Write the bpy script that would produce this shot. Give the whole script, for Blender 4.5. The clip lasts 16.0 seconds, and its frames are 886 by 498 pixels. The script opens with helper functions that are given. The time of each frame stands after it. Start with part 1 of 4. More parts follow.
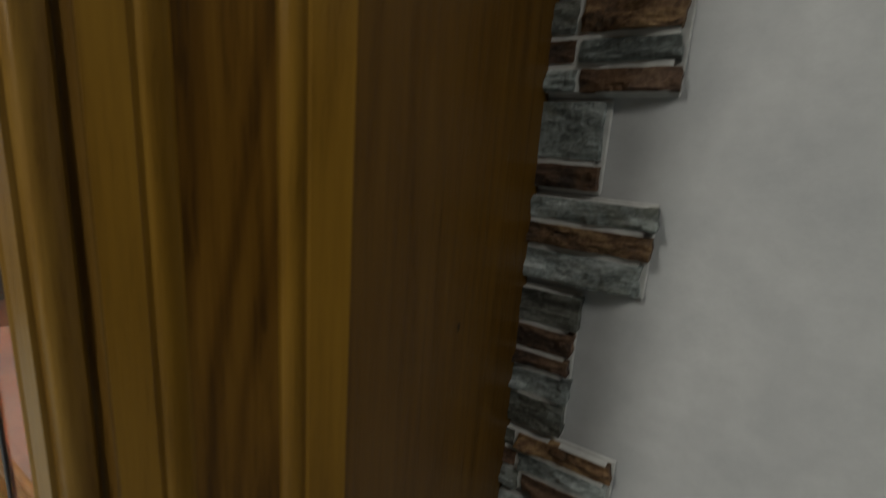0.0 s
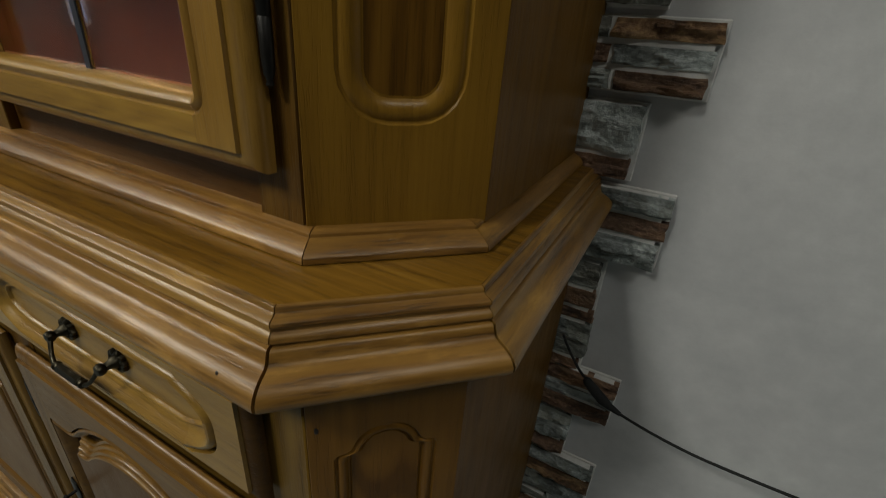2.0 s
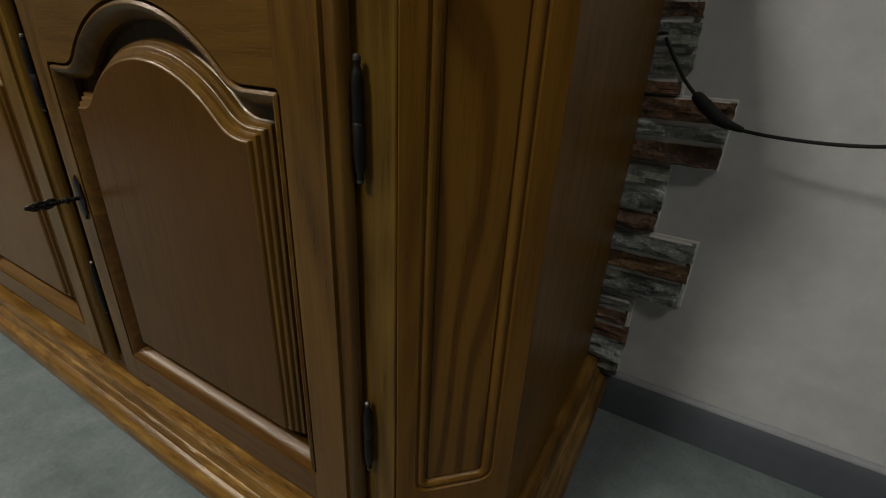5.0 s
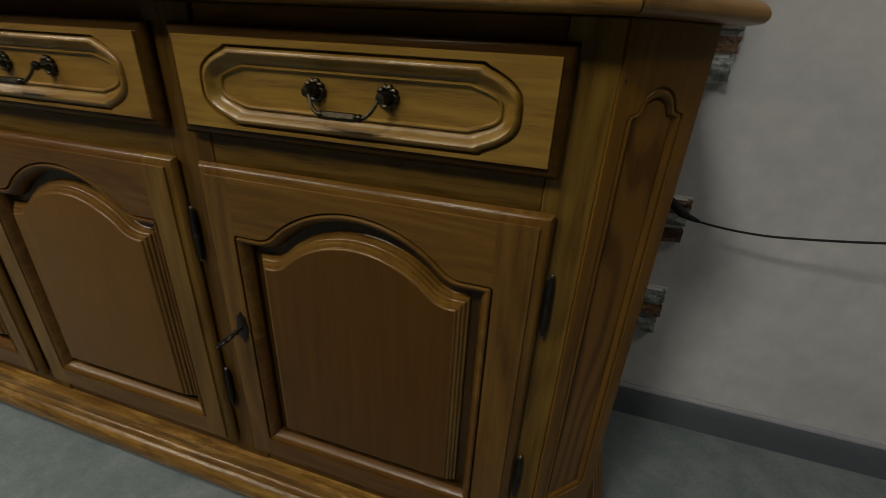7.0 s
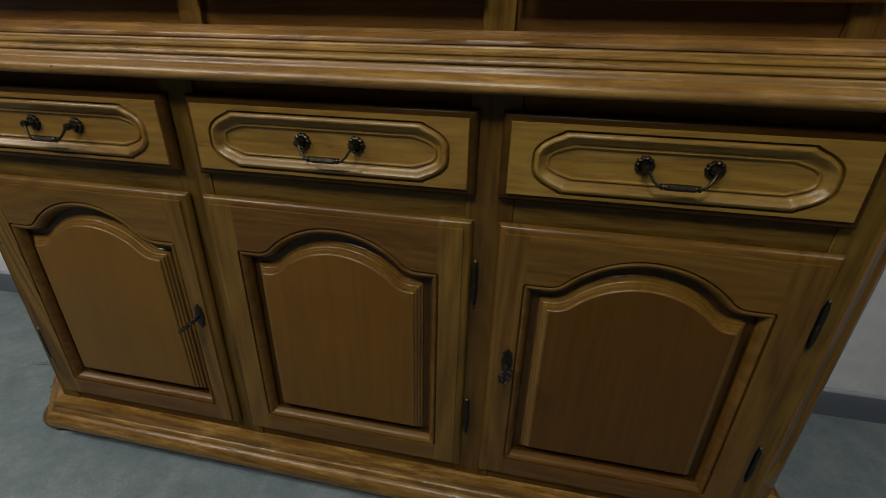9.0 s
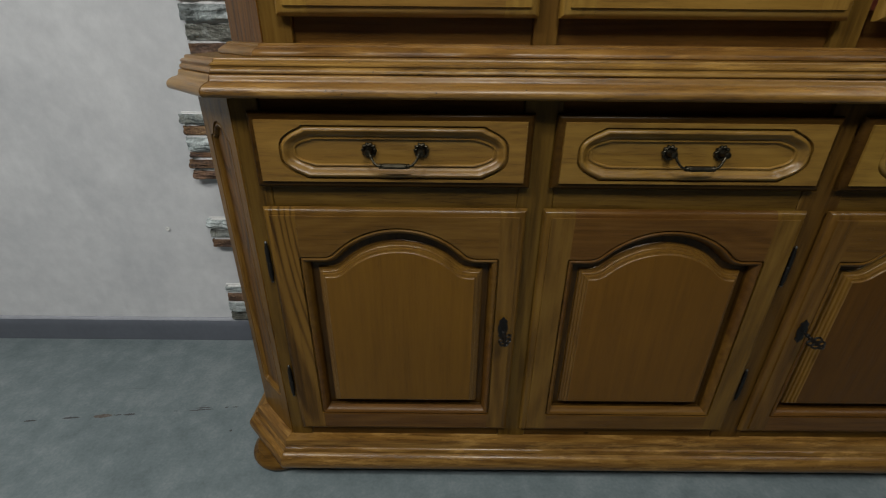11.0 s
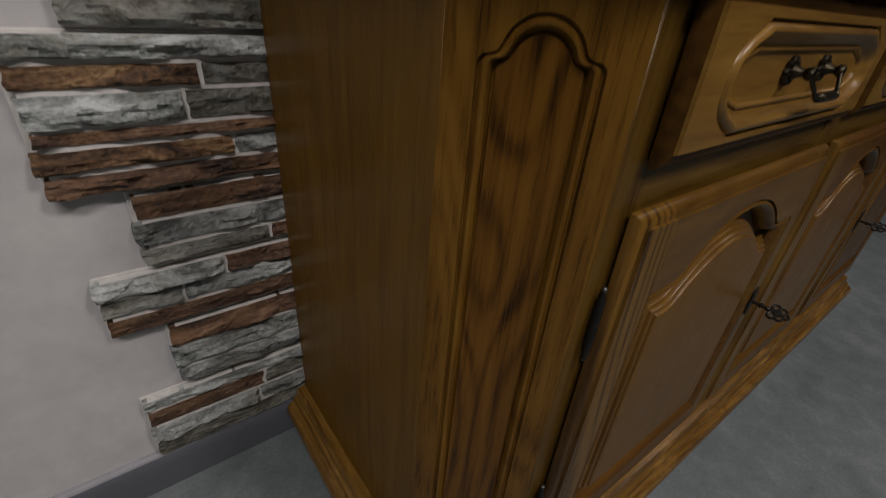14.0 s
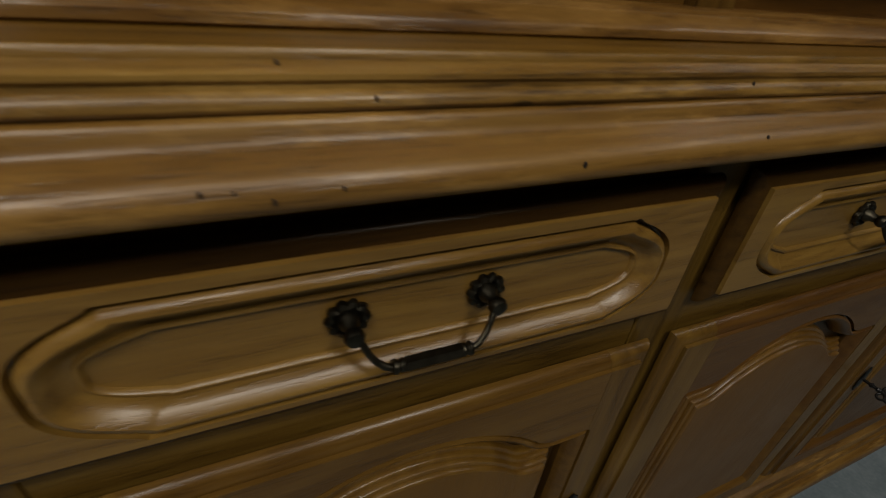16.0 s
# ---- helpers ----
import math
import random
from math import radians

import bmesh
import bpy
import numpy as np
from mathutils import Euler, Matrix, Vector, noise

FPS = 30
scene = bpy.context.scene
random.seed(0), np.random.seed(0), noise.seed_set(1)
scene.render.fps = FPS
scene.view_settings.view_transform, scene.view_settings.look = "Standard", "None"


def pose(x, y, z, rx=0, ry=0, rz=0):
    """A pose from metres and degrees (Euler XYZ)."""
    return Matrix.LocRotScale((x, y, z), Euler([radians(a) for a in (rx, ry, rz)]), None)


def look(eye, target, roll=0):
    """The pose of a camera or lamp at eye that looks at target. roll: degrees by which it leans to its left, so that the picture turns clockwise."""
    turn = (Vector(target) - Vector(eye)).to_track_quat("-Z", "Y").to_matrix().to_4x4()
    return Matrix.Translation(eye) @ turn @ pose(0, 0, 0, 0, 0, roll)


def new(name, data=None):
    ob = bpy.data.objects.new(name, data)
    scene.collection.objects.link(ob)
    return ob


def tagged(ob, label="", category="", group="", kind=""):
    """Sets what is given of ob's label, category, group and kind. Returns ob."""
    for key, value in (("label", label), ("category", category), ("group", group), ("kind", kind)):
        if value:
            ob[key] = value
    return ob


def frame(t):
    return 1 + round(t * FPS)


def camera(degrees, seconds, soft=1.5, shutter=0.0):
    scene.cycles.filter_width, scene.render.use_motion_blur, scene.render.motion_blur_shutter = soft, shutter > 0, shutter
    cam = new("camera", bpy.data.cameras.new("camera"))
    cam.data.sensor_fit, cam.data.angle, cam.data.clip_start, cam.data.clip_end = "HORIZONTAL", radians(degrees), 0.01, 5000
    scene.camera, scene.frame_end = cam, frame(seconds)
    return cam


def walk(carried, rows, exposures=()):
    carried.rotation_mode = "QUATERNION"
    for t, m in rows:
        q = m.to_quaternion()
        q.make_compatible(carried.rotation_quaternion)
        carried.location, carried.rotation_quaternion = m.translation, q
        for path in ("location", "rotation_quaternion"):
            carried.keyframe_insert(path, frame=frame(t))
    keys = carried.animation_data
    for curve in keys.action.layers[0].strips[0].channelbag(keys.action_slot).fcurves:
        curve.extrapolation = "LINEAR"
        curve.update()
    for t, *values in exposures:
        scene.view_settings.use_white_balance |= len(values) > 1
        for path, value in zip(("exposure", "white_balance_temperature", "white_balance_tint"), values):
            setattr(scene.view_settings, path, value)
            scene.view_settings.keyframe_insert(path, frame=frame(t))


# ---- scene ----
cam = camera(90.0, 16.0, soft=1.0, shutter=0.25)
PATH = [
    (0, (0.934, -0.506, 1.367), (-0.079, 1.164, 0.937), 4.2),
    (0.5, (0.834, -0.584, 1.234), (0.065, 1.138, 0.569), 5.1),
    (1, (0.826, -0.622, 1.111), (0.127, 1.029, 0.224), 5.7),
    (1.5, (0.840, -0.611, 1.055), (0.109, 1.006, 0.133), 5.6),
    (2, (0.868, -0.614, 0.997), (0.071, 0.993, 0.111), 4.6),
    (2.5, (0.848, -0.644, 0.909), (-0.001, 0.991, 0.130), 3.7),
    (3, (0.827, -0.655, 0.830), (-0.103, 0.975, 0.140), 2.6),
    (3.5, (0.851, -0.654, 0.767), (-0.134, 0.955, 0.101), 2.0),
    (4, (0.869, -0.650, 0.676), (-0.135, 0.939, -0.009), 1.6),
    (4.2, (0.873, -0.656, 0.617), (-0.130, 0.923, -0.090), 1.6),
    (6.3, (0.785, -0.768, 0.553), (0.197, 0.908, -0.366), 4.1),
    (6.5, (0.758, -0.787, 0.644), (0.208, 0.907, -0.266), 3.4),
    (7, (0.684, -0.884, 0.781), (0.163, 0.835, -0.097), 2.9),
    (7.5, (0.624, -0.972, 0.808), (0.160, 0.767, -0.065), 2.8),
    (8, (0.559, -1.014, 0.846), (0.132, 0.740, -0.015), 2.3),
    (8.5, (0.416, -1.017, 0.831), (0.026, 0.747, -0.028), 1.9),
    (9, (0.277, -1.050, 0.858), (-0.063, 0.724, -0.002), 1.5),
    (9.5, (0.150, -1.110, 0.883), (-0.118, 0.678, 0.028), 1.2),
    (10, (-0.017, -1.155, 0.893), (-0.243, 0.650, 0.062), 1.1),
    (10.2, (-0.082, -1.160, 0.894), (-0.290, 0.644, 0.056), 1.0),
    (12.3, (-0.791, -0.937, 0.748), (-0.210, 0.668, -0.295), 1.9),
    (12.5, (-0.818, -0.871, 0.702), (-0.151, 0.676, -0.376), 2.7),
    (13, (-0.865, -0.753, 0.641), (0.006, 0.683, -0.444), 4.4),
    (13.5, (-0.944, -0.670, 0.676), (0.102, 0.673, -0.376), 5.1),
    (14, (-0.973, -0.618, 0.760), (0.115, 0.725, -0.246), 4.8),
    (14.5, (-0.926, -0.618, 0.866), (0.156, 0.729, -0.141), 5.2),
    (15, (-0.857, -0.641, 0.908), (0.079, 0.790, -0.129), 4.8),
    (15.5, (-0.675, -0.658, 0.923), (0.121, 0.839, -0.139), 4.7),
    (16, (-0.529, -0.647, 0.880), (0.193, 0.868, -0.207), 5.5),
]
EXPOSURE = [(0, 0.08, 6500, 4), (0.5, -0.06, 6450, 0), (1.2, -0.1, 6450, -1), (2, 0.0, 6500, 3), (3.5, 0.22, 6500, 5), (4.2, 0.22, 6500, 5), (6.3, -0.28, 7300, 10), (6.7, -0.22, 7100, 9), (7.4, -0.14, 6600, 6), (8, -0.16, 6400, 5), (9.5, -0.1, 6150, 6), (10.2, -0.04, 6000, 6), (12.3, -0.33, 6500, 15), (13, -0.44, 6600, 19), (14, -0.5, 6600, 18), (14.7, -0.48, 6550, 15), (15.3, -0.68, 6400, 9), (16, -0.78, 6400, 9)]
walk(cam, [(t, look(eye, target, roll)) for t, eye, target, roll in PATH], EXPOSURE)


# ---- light and exposure ----
world = bpy.data.worlds.new("room_world")
scene.world = world
world.use_nodes = True
world.node_tree.nodes["Background"].inputs[0].default_value = (0.55, 0.65, 0.8, 1)
world.node_tree.nodes["Background"].inputs[1].default_value = 0.05


def area_lamp(name, eye, target, w, h, watts, color):
    data = bpy.data.lights.new(name, "AREA")
    data.shape, data.size, data.size_y, data.energy, data.color = "RECTANGLE", w, h, watts, color
    ob = new(name, data)
    ob.matrix_world = look(eye, target)
    return ob


# unseen ceiling lamps: first placed by the wall shadow, other two added fill
PANELS = (
    (0.0, -2.05, 0.45, 0.45, 39, (1.0, 0.95, 0.87)),
    (-1.8, -1.65, 1.6, 0.2, 54, (1.0, 0.94, 0.86)),
    (2.0, -1.15, 0.6, 0.6, 7.5, (1.0, 0.96, 0.90)),
)
for px, py, size, deep, watts, tint in PANELS:
    area_lamp("assumed_panel_light", (px, py, 2.58), (px, py, 0), size, deep, watts, tint)
# blue strip lamp added with the window for the pane's blue streak
area_lamp("streak_window_light", (-2.985, -2.06, 1.17), (0, -2.06, 1.17), 0.07, 0.6, 0.12, (0.28, 0.45, 1.0))


def point_lamp(name, place, watts, color, radius):
    data = bpy.data.lights.new(name, "POINT")
    data.energy, data.color, data.shadow_soft_size = watts, color, radius
    ob = new(name, data)
    ob.location = place
    return ob


point_lamp("cabinet_light", (-0.16, -0.082, 1.2215), 0.17, (1.0, 0.55, 0.25), 0.012)


# ---- materials ----
def material(name):
    m = bpy.data.materials.new(name)
    m.use_nodes = True
    nt = m.node_tree
    return m, nt, nt.nodes["Principled BSDF"]


def node(nt, kind, links=()):
    n = nt.nodes.new(kind)
    for socket, v in links:
        if isinstance(v, bpy.types.NodeSocket):
            nt.links.new(v, n.inputs[socket])
        else:
            n.inputs[socket].default_value = v
    return n


def added(nt, a, b):
    n = node(nt, "ShaderNodeVectorMath", ((0, a), (1, b)))
    n.operation = "ADD"
    return n.outputs[0]


def ramp(nt, fac, stops):
    n = nt.nodes.new("ShaderNodeValToRGB")
    nt.links.new(fac, n.inputs[0])
    while len(n.color_ramp.elements) < len(stops):
        n.color_ramp.elements.new(0.5)
    for e, (p, c) in zip(n.color_ramp.elements, stops):
        e.position, e.color = p, (*c, 1)
    return n.outputs[0]


def mixed(nt, fac, a, b, mode="MIX"):
    n = nt.nodes.new("ShaderNodeMix")
    n.data_type, n.blend_type = "RGBA", mode
    for i, v in ((0, fac), (6, a), (7, b)):
        if isinstance(v, bpy.types.NodeSocket):
            nt.links.new(v, n.inputs[i])
        else:
            n.inputs[i].default_value = v if i == 0 else (*v, 1)
    return n.outputs[2]


def maths(nt, op, a, b=0.0, clamp=False):
    n = nt.nodes.new("ShaderNodeMath")
    n.operation, n.use_clamp = op, clamp
    for i, v in ((0, a), (1, b)):
        if isinstance(v, bpy.types.NodeSocket):
            nt.links.new(v, n.inputs[i])
        else:
            n.inputs[i].default_value = v
    return n.outputs[0]


def bump(nt, height, strength, distance):
    return node(nt, "ShaderNodeBump", (("Height", height), ("Strength", strength), ("Distance", distance))).outputs[0]


def wood(name, turn, dark, mid, light, rough=0.36, figure=1.0, rings_share=0.1, open_pores=0.6, coat=0.32, wear=0.0, mottle=0.25, run=5.0, stops=(0.30, 0.5, 0.72), specks=0.045, polish=0.27, pore=620.0, warp=0.35, lines=1.0):
    """Lacquered oak. turn: the Euler degrees that bring the grain onto x."""
    m, nt, sh = material(name)
    co = node(nt, "ShaderNodeTexCoord").outputs["Object"]
    rnd = node(nt, "ShaderNodeObjectInfo").outputs["Random"]
    off = node(nt, "ShaderNodeCombineXYZ", (("X", maths(nt, "MULTIPLY", rnd, 7.0)), ("Y", maths(nt, "MULTIPLY", rnd, 3.1)), ("Z", maths(nt, "MULTIPLY", rnd, 5.3)))).outputs[0]
    r = node(nt, "ShaderNodeMapping", (("Vector", co), ("Rotation", [radians(a) for a in turn]))).outputs[0]
    base = added(nt, r, off)
    # cathedral figure: the contour lines of a stretched noise
    c1 = node(nt, "ShaderNodeMapping", (("Vector", base), ("Scale", (1.5, 9.0, 9.0)))).outputs[0]
    hill = node(nt, "ShaderNodeTexNoise", (("Vector", c1), ("Scale", figure), ("Detail", 1.5), ("Roughness", 0.4), ("Distortion", warp))).outputs["Fac"]
    rings = maths(nt, "ADD", 0.5, maths(nt, "MULTIPLY", maths(nt, "SINE", maths(nt, "MULTIPLY", hill, 85.0)), 0.5))
    rings = maths(nt, "SUBTRACT", 1.0, maths(nt, "POWER", maths(nt, "SUBTRACT", 1.0, rings), lines))
    c2 = node(nt, "ShaderNodeMapping", (("Vector", base), ("Scale", (run, 105.0, 105.0)))).outputs[0]
    streak = node(nt, "ShaderNodeTexNoise", (("Vector", c2), ("Scale", 1.0), ("Detail", 6.0), ("Roughness", 0.66))).outputs["Fac"]
    c3 = node(nt, "ShaderNodeMapping", (("Vector", base), ("Scale", (34.0 * pore / 620.0 + 6.0, pore, pore)))).outputs[0]
    pores = node(nt, "ShaderNodeTexNoise", (("Vector", c3), ("Scale", 1.0), ("Detail", 2.0))).outputs["Fac"]
    cloud = node(nt, "ShaderNodeTexNoise", (("Vector", base), ("Scale", 5.0), ("Detail", 3.0))).outputs["Fac"]
    fig = maths(nt, "ADD", maths(nt, "MULTIPLY", rings, rings_share), maths(nt, "MULTIPLY", streak, 1.0 - rings_share))
    col = ramp(nt, fig, list(zip(stops, (dark, mid, light))))
    pore = ramp(nt, pores, [(0.54, (0, 0, 0)), (0.60, (1, 1, 1))])
    bands = ramp(nt, streak, [(0.40, (1, 1, 1)), (0.58, (0.08, 0.08, 0.08))])
    dens = maths(nt, "MULTIPLY", maths(nt, "MULTIPLY", pore, bands), maths(nt, "SUBTRACT", 1.0, maths(nt, "MULTIPLY", rings, 0.6)), clamp=True)
    col = mixed(nt, maths(nt, "MULTIPLY", dens, open_pores), col, tuple(c * 0.35 for c in dark))
    col = mixed(nt, maths(nt, "MULTIPLY", cloud, 0.35), col, mid, "MIX")
    # rubbed places along the grain, paler and duller
    rub = node(nt, "ShaderNodeTexNoise", (("Vector", node(nt, "ShaderNodeMapping", (("Vector", base), ("Scale", (9.0, 42.0, 42.0)))).outputs[0]), ("Scale", 1.0), ("Detail", 6.0), ("Roughness", 0.72))).outputs["Fac"]
    rubbed = ramp(nt, rub, [(0.52, (0, 0, 0)), (0.68, (1, 1, 1))])
    if wear:
        col = mixed(nt, maths(nt, "MULTIPLY", rubbed, wear), col, tuple(min(1.0, c * 1.55 + 0.012) for c in light))
        stain = ramp(nt, rub, [(0.30, (1, 1, 1)), (0.42, (0, 0, 0))])
        col = mixed(nt, maths(nt, "MULTIPLY", stain, wear * 0.9), col, tuple(c * 0.6 for c in dark))
    cell = node(nt, "ShaderNodeTexVoronoi", (("Vector", node(nt, "ShaderNodeMapping", (("Vector", base), ("Scale", (9.0, 16.0, 16.0)))).outputs[0]), ("Scale", 1.0)))
    pick = maths(nt, "GREATER_THAN", node(nt, "ShaderNodeSeparateColor", (("Color", cell.outputs["Color"]),)).outputs[0], 0.62)
    spot_hole = maths(nt, "MULTIPLY", maths(nt, "LESS_THAN", cell.outputs["Distance"], specks), pick)
    col = mixed(nt, maths(nt, "MULTIPLY", spot_hole, 0.85), col, tuple(c * 0.2 for c in dark))
    hsv = node(nt, "ShaderNodeHueSaturation", (("Color", col), ("Value", maths(nt, "ADD", maths(nt, "ADD", 0.63, maths(nt, "MULTIPLY", cloud, 0.40)), maths(nt, "MULTIPLY", rnd, 0.24))), ("Hue", maths(nt, "ADD", 0.4895, maths(nt, "MULTIPLY", rnd, 0.014)))))
    nt.links.new(hsv.outputs[0], sh.inputs["Base Color"])
    spot = node(nt, "ShaderNodeTexNoise", (("Vector", base), ("Scale", 17.0), ("Detail", 4.0))).outputs["Fac"]
    grit = maths(nt, "ADD", maths(nt, "MULTIPLY", spot, 0.18), maths(nt, "MULTIPLY", rub, 0.16))
    nt.links.new(maths(nt, "ADD", rough - 0.17, grit), sh.inputs["Roughness"])
    sh.inputs["Specular IOR Level"].default_value = 0.08
    sh.inputs["Specular Tint"].default_value = (1.0, 0.80, 0.50, 1)
    # amber lacquer
    sh.inputs["Coat Weight"].default_value = coat
    sh.inputs["Coat Roughness"].default_value = polish
    sh.inputs["Coat Tint"].default_value = (1.0, 0.90, 0.72, 1)
    h = maths(nt, "SUBTRACT", maths(nt, "MULTIPLY", streak, 0.5), maths(nt, "MULTIPLY", dens, 0.6))
    dent = node(nt, "ShaderNodeTexNoise", (("Vector", node(nt, "ShaderNodeMapping", (("Vector", base), ("Scale", (26.0, 75.0, 75.0)))).outputs[0]), ("Scale", 1.0), ("Detail", 3.0))).outputs["Fac"]
    h = maths(nt, "ADD", h, maths(nt, "MULTIPLY", dent, mottle))
    bumped = bump(nt, h, 0.42, 0.0009)
    nt.links.new(bumped, sh.inputs["Normal"])
    nt.links.new(bump(nt, h, 0.12 + 0.22 * mottle, 0.0009), sh.inputs["Coat Normal"])
    return m


OAK = ((0.0527, 0.0269, 0.0050), (0.1129, 0.0637, 0.0117), (0.1618, 0.0990, 0.0198))
OAK_PANEL = ((0.0980, 0.0455, 0.0052), (0.1150, 0.0540, 0.0062), (0.1320, 0.0640, 0.0076))
OAK_RAIL = ((0.0720, 0.0342, 0.0060), (0.1030, 0.0520, 0.0094), (0.1380, 0.0748, 0.0148))
OAK_LIGHT = ((0.1546, 0.0906, 0.0180), (0.2038, 0.1263, 0.0258), (0.2598, 0.1716, 0.0386))
wood_x = wood("oak_grain_across", (0, 0, 0), *OAK)
rail_x = wood("oak_door_rail", (0, 0, 0), *OAK_RAIL, rings_share=0.14, open_pores=0.35, coat=0.45, wear=0.15)
# OAK_LIGHT raised by a fifth: lamp glare on the glazed doors as colour
GLARE_PALE = tuple(tuple(c * 1.2 for c in tone) for tone in OAK_LIGHT)
glare_x = wood("glare_light_oak_across", (0, 0, 0), *GLARE_PALE, rings_share=0.14, open_pores=0.3, coat=0.8, wear=0.12)
glare_z = wood("glare_light_oak_upright", (0, 90, 0), *GLARE_PALE, rings_share=0.14, open_pores=0.3, coat=0.8, wear=0.12)
bold_z = wood("bold_figured_oak", (0, 90, 0), (0.038, 0.0188, 0.0032), (0.134, 0.0750, 0.0120), (0.182, 0.1080, 0.0186), figure=0.7, rings_share=0.34, open_pores=0.6, coat=0.35, warp=0.9, lines=2.5)
stile_z = wood("oak_door_stile", (0, 90, 0), (0.0780, 0.0410, 0.0072), (0.1180, 0.0650, 0.0115), (0.1580, 0.0940, 0.0182), figure=0.8, rings_share=0.2, open_pores=0.4, coat=0.45, wear=0.12)
# OAK darkened to carry the shade behind drawers and doors
SHADED_FRAME = ((0.0420, 0.0208, 0.0038), (0.0880, 0.0478, 0.0086), (0.1270, 0.0750, 0.0146))
shaded_frame_x = wood("shaded_oak_frame_across", (0, 0, 0), *SHADED_FRAME)
shaded_frame_z = wood("shaded_oak_frame_upright", (0, 90, 0), *SHADED_FRAME, open_pores=0.3)
wood_z = wood("oak_grain_upright", (0, 90, 0), *OAK, open_pores=0.25)
open_z = wood("open_grained_oak_upright", (0, 90, 0), (0.062, 0.0285, 0.0042), (0.122, 0.0600, 0.0090), (0.168, 0.0900, 0.0146), rings_share=0.16, open_pores=0.95, pore=430.0)
brown_z = wood("brown_oak_upright", (0, 90, 0), (0.120, 0.0605, 0.0084), (0.164, 0.0855, 0.0117), (0.206, 0.1115, 0.0160), figure=0.7, rings_share=0.14, open_pores=0.2)
panel_z = wood("oak_panel_upright", (0, 90, 0), *OAK_PANEL, figure=0.7, rings_share=0.04, open_pores=0.2, coat=0.42, polish=0.25)
# some wear, and a paler tone that paints the highlight on the steps
highlit_step_z = wood("worn_highlit_oak_step", (0, 90, 0), (0.0900, 0.0475, 0.0080), (0.1300, 0.0730, 0.0124), (0.1700, 0.1020, 0.0190), open_pores=0.3, coat=0.9, wear=0.15, polish=0.3)
panel_red = wood("red_brown_oak_panel", (0, 90, 0), (0.058, 0.0258, 0.0031), (0.075, 0.0340, 0.0040), (0.093, 0.0434, 0.0053), figure=0.7, rings_share=0.04, open_pores=0.2, coat=0.35)
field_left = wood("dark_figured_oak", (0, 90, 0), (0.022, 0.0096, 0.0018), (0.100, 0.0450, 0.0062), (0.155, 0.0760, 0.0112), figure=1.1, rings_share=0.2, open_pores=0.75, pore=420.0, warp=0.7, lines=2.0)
field_right = wood("cathedral_figured_oak", (0, 90, 0), (0.098, 0.0490, 0.0066), (0.160, 0.0830, 0.0116), (0.200, 0.1080, 0.0160), figure=0.75, rings_share=0.6, open_pores=0.4, pore=420.0, lines=1.6)
field_upper = wood("dark_brown_oak_field", (0, 90, 0), (0.034, 0.0152, 0.0026), (0.084, 0.0390, 0.0060), (0.135, 0.0680, 0.0104), figure=0.9, rings_share=0.2, open_pores=0.6, pore=420.0, lines=2.0)
side_z = wood("oak_side_veneer", (0, 90, 0), (0.090, 0.0428, 0.0062), (0.128, 0.0635, 0.0090), (0.165, 0.0860, 0.0128), figure=0.6, rings_share=0.10, open_pores=0.35, coat=0.15)
drawer_x = wood("oak_drawer_across", (0, 0, 0), *OAK_LIGHT, figure=1.3, rings_share=0.14, open_pores=0.5, coat=0.85, wear=0.2, mottle=0.45, polish=0.32)
MOULD = ((0.0900, 0.0470, 0.0094), (0.1967, 0.1140, 0.0240), (0.2898, 0.1850, 0.0470))
mould_x = wood("oak_moulding_across", (0, 0, 0), *MOULD, rough=0.36, open_pores=0.9, coat=0.9, wear=0.6, mottle=0.9, specks=0.08, polish=0.36)
mould_y = wood("oak_moulding_deep", (0, 0, 90), *MOULD, rough=0.36, open_pores=0.9, coat=0.9, wear=0.6, mottle=0.9, specks=0.08, polish=0.36)
mould_cr = wood("oak_moulding_slant_right", (0, 0, -45), *MOULD, rough=0.36, open_pores=0.9, coat=0.9, wear=0.6, mottle=0.9, specks=0.08, polish=0.36)
mould_cl = wood("oak_moulding_slant_left", (0, 0, 45), *MOULD, rough=0.36, open_pores=0.9, coat=0.9, wear=0.6, mottle=0.9, specks=0.08, polish=0.36)
WORN = ((0.0627, 0.0300, 0.0055), (0.1568, 0.0879, 0.0174), (0.2717, 0.1723, 0.0430))
# darker oak for the rounded drawer edges
edge_dark = wood("darker_oak_edge", (0, 0, 0), (0.0225, 0.0104, 0.0019), (0.0450, 0.0216, 0.0038), (0.0690, 0.0342, 0.0061), open_pores=0.4, coat=0.15)
# oak with the shade of the sunk cove put into its colour
cove_shade = wood("shade_dark_oak_cove", (0, 90, 0), (0.020, 0.0094, 0.0018), (0.044, 0.0212, 0.0036), (0.070, 0.0350, 0.0062), open_pores=0.4, coat=0.35)
# dull oak without lacquer sheen, made for the shade under the worktop
rail_shaded = wood("shaded_dull_oak_rail", (0, 0, 0), (0.0510, 0.0225, 0.0042), (0.0990, 0.0450, 0.0078), (0.1500, 0.0720, 0.0126), rough=0.6, open_pores=0.4, coat=0.0)
plinth_x = wood("worn_oak_plinth_across", (0, 0, 0), *WORN, rough=0.34, open_pores=0.75, coat=0.5, wear=0.65, mottle=0.7)
plinth_y = wood("worn_oak_plinth_deep", (0, 0, 90), *WORN, rough=0.34, open_pores=0.75, coat=0.5, wear=0.65, mottle=0.7)
plinth_cr = wood("worn_oak_plinth_slant_right", (0, 0, -45), *WORN, rough=0.34, open_pores=0.75, coat=0.5, wear=0.65, mottle=0.7)
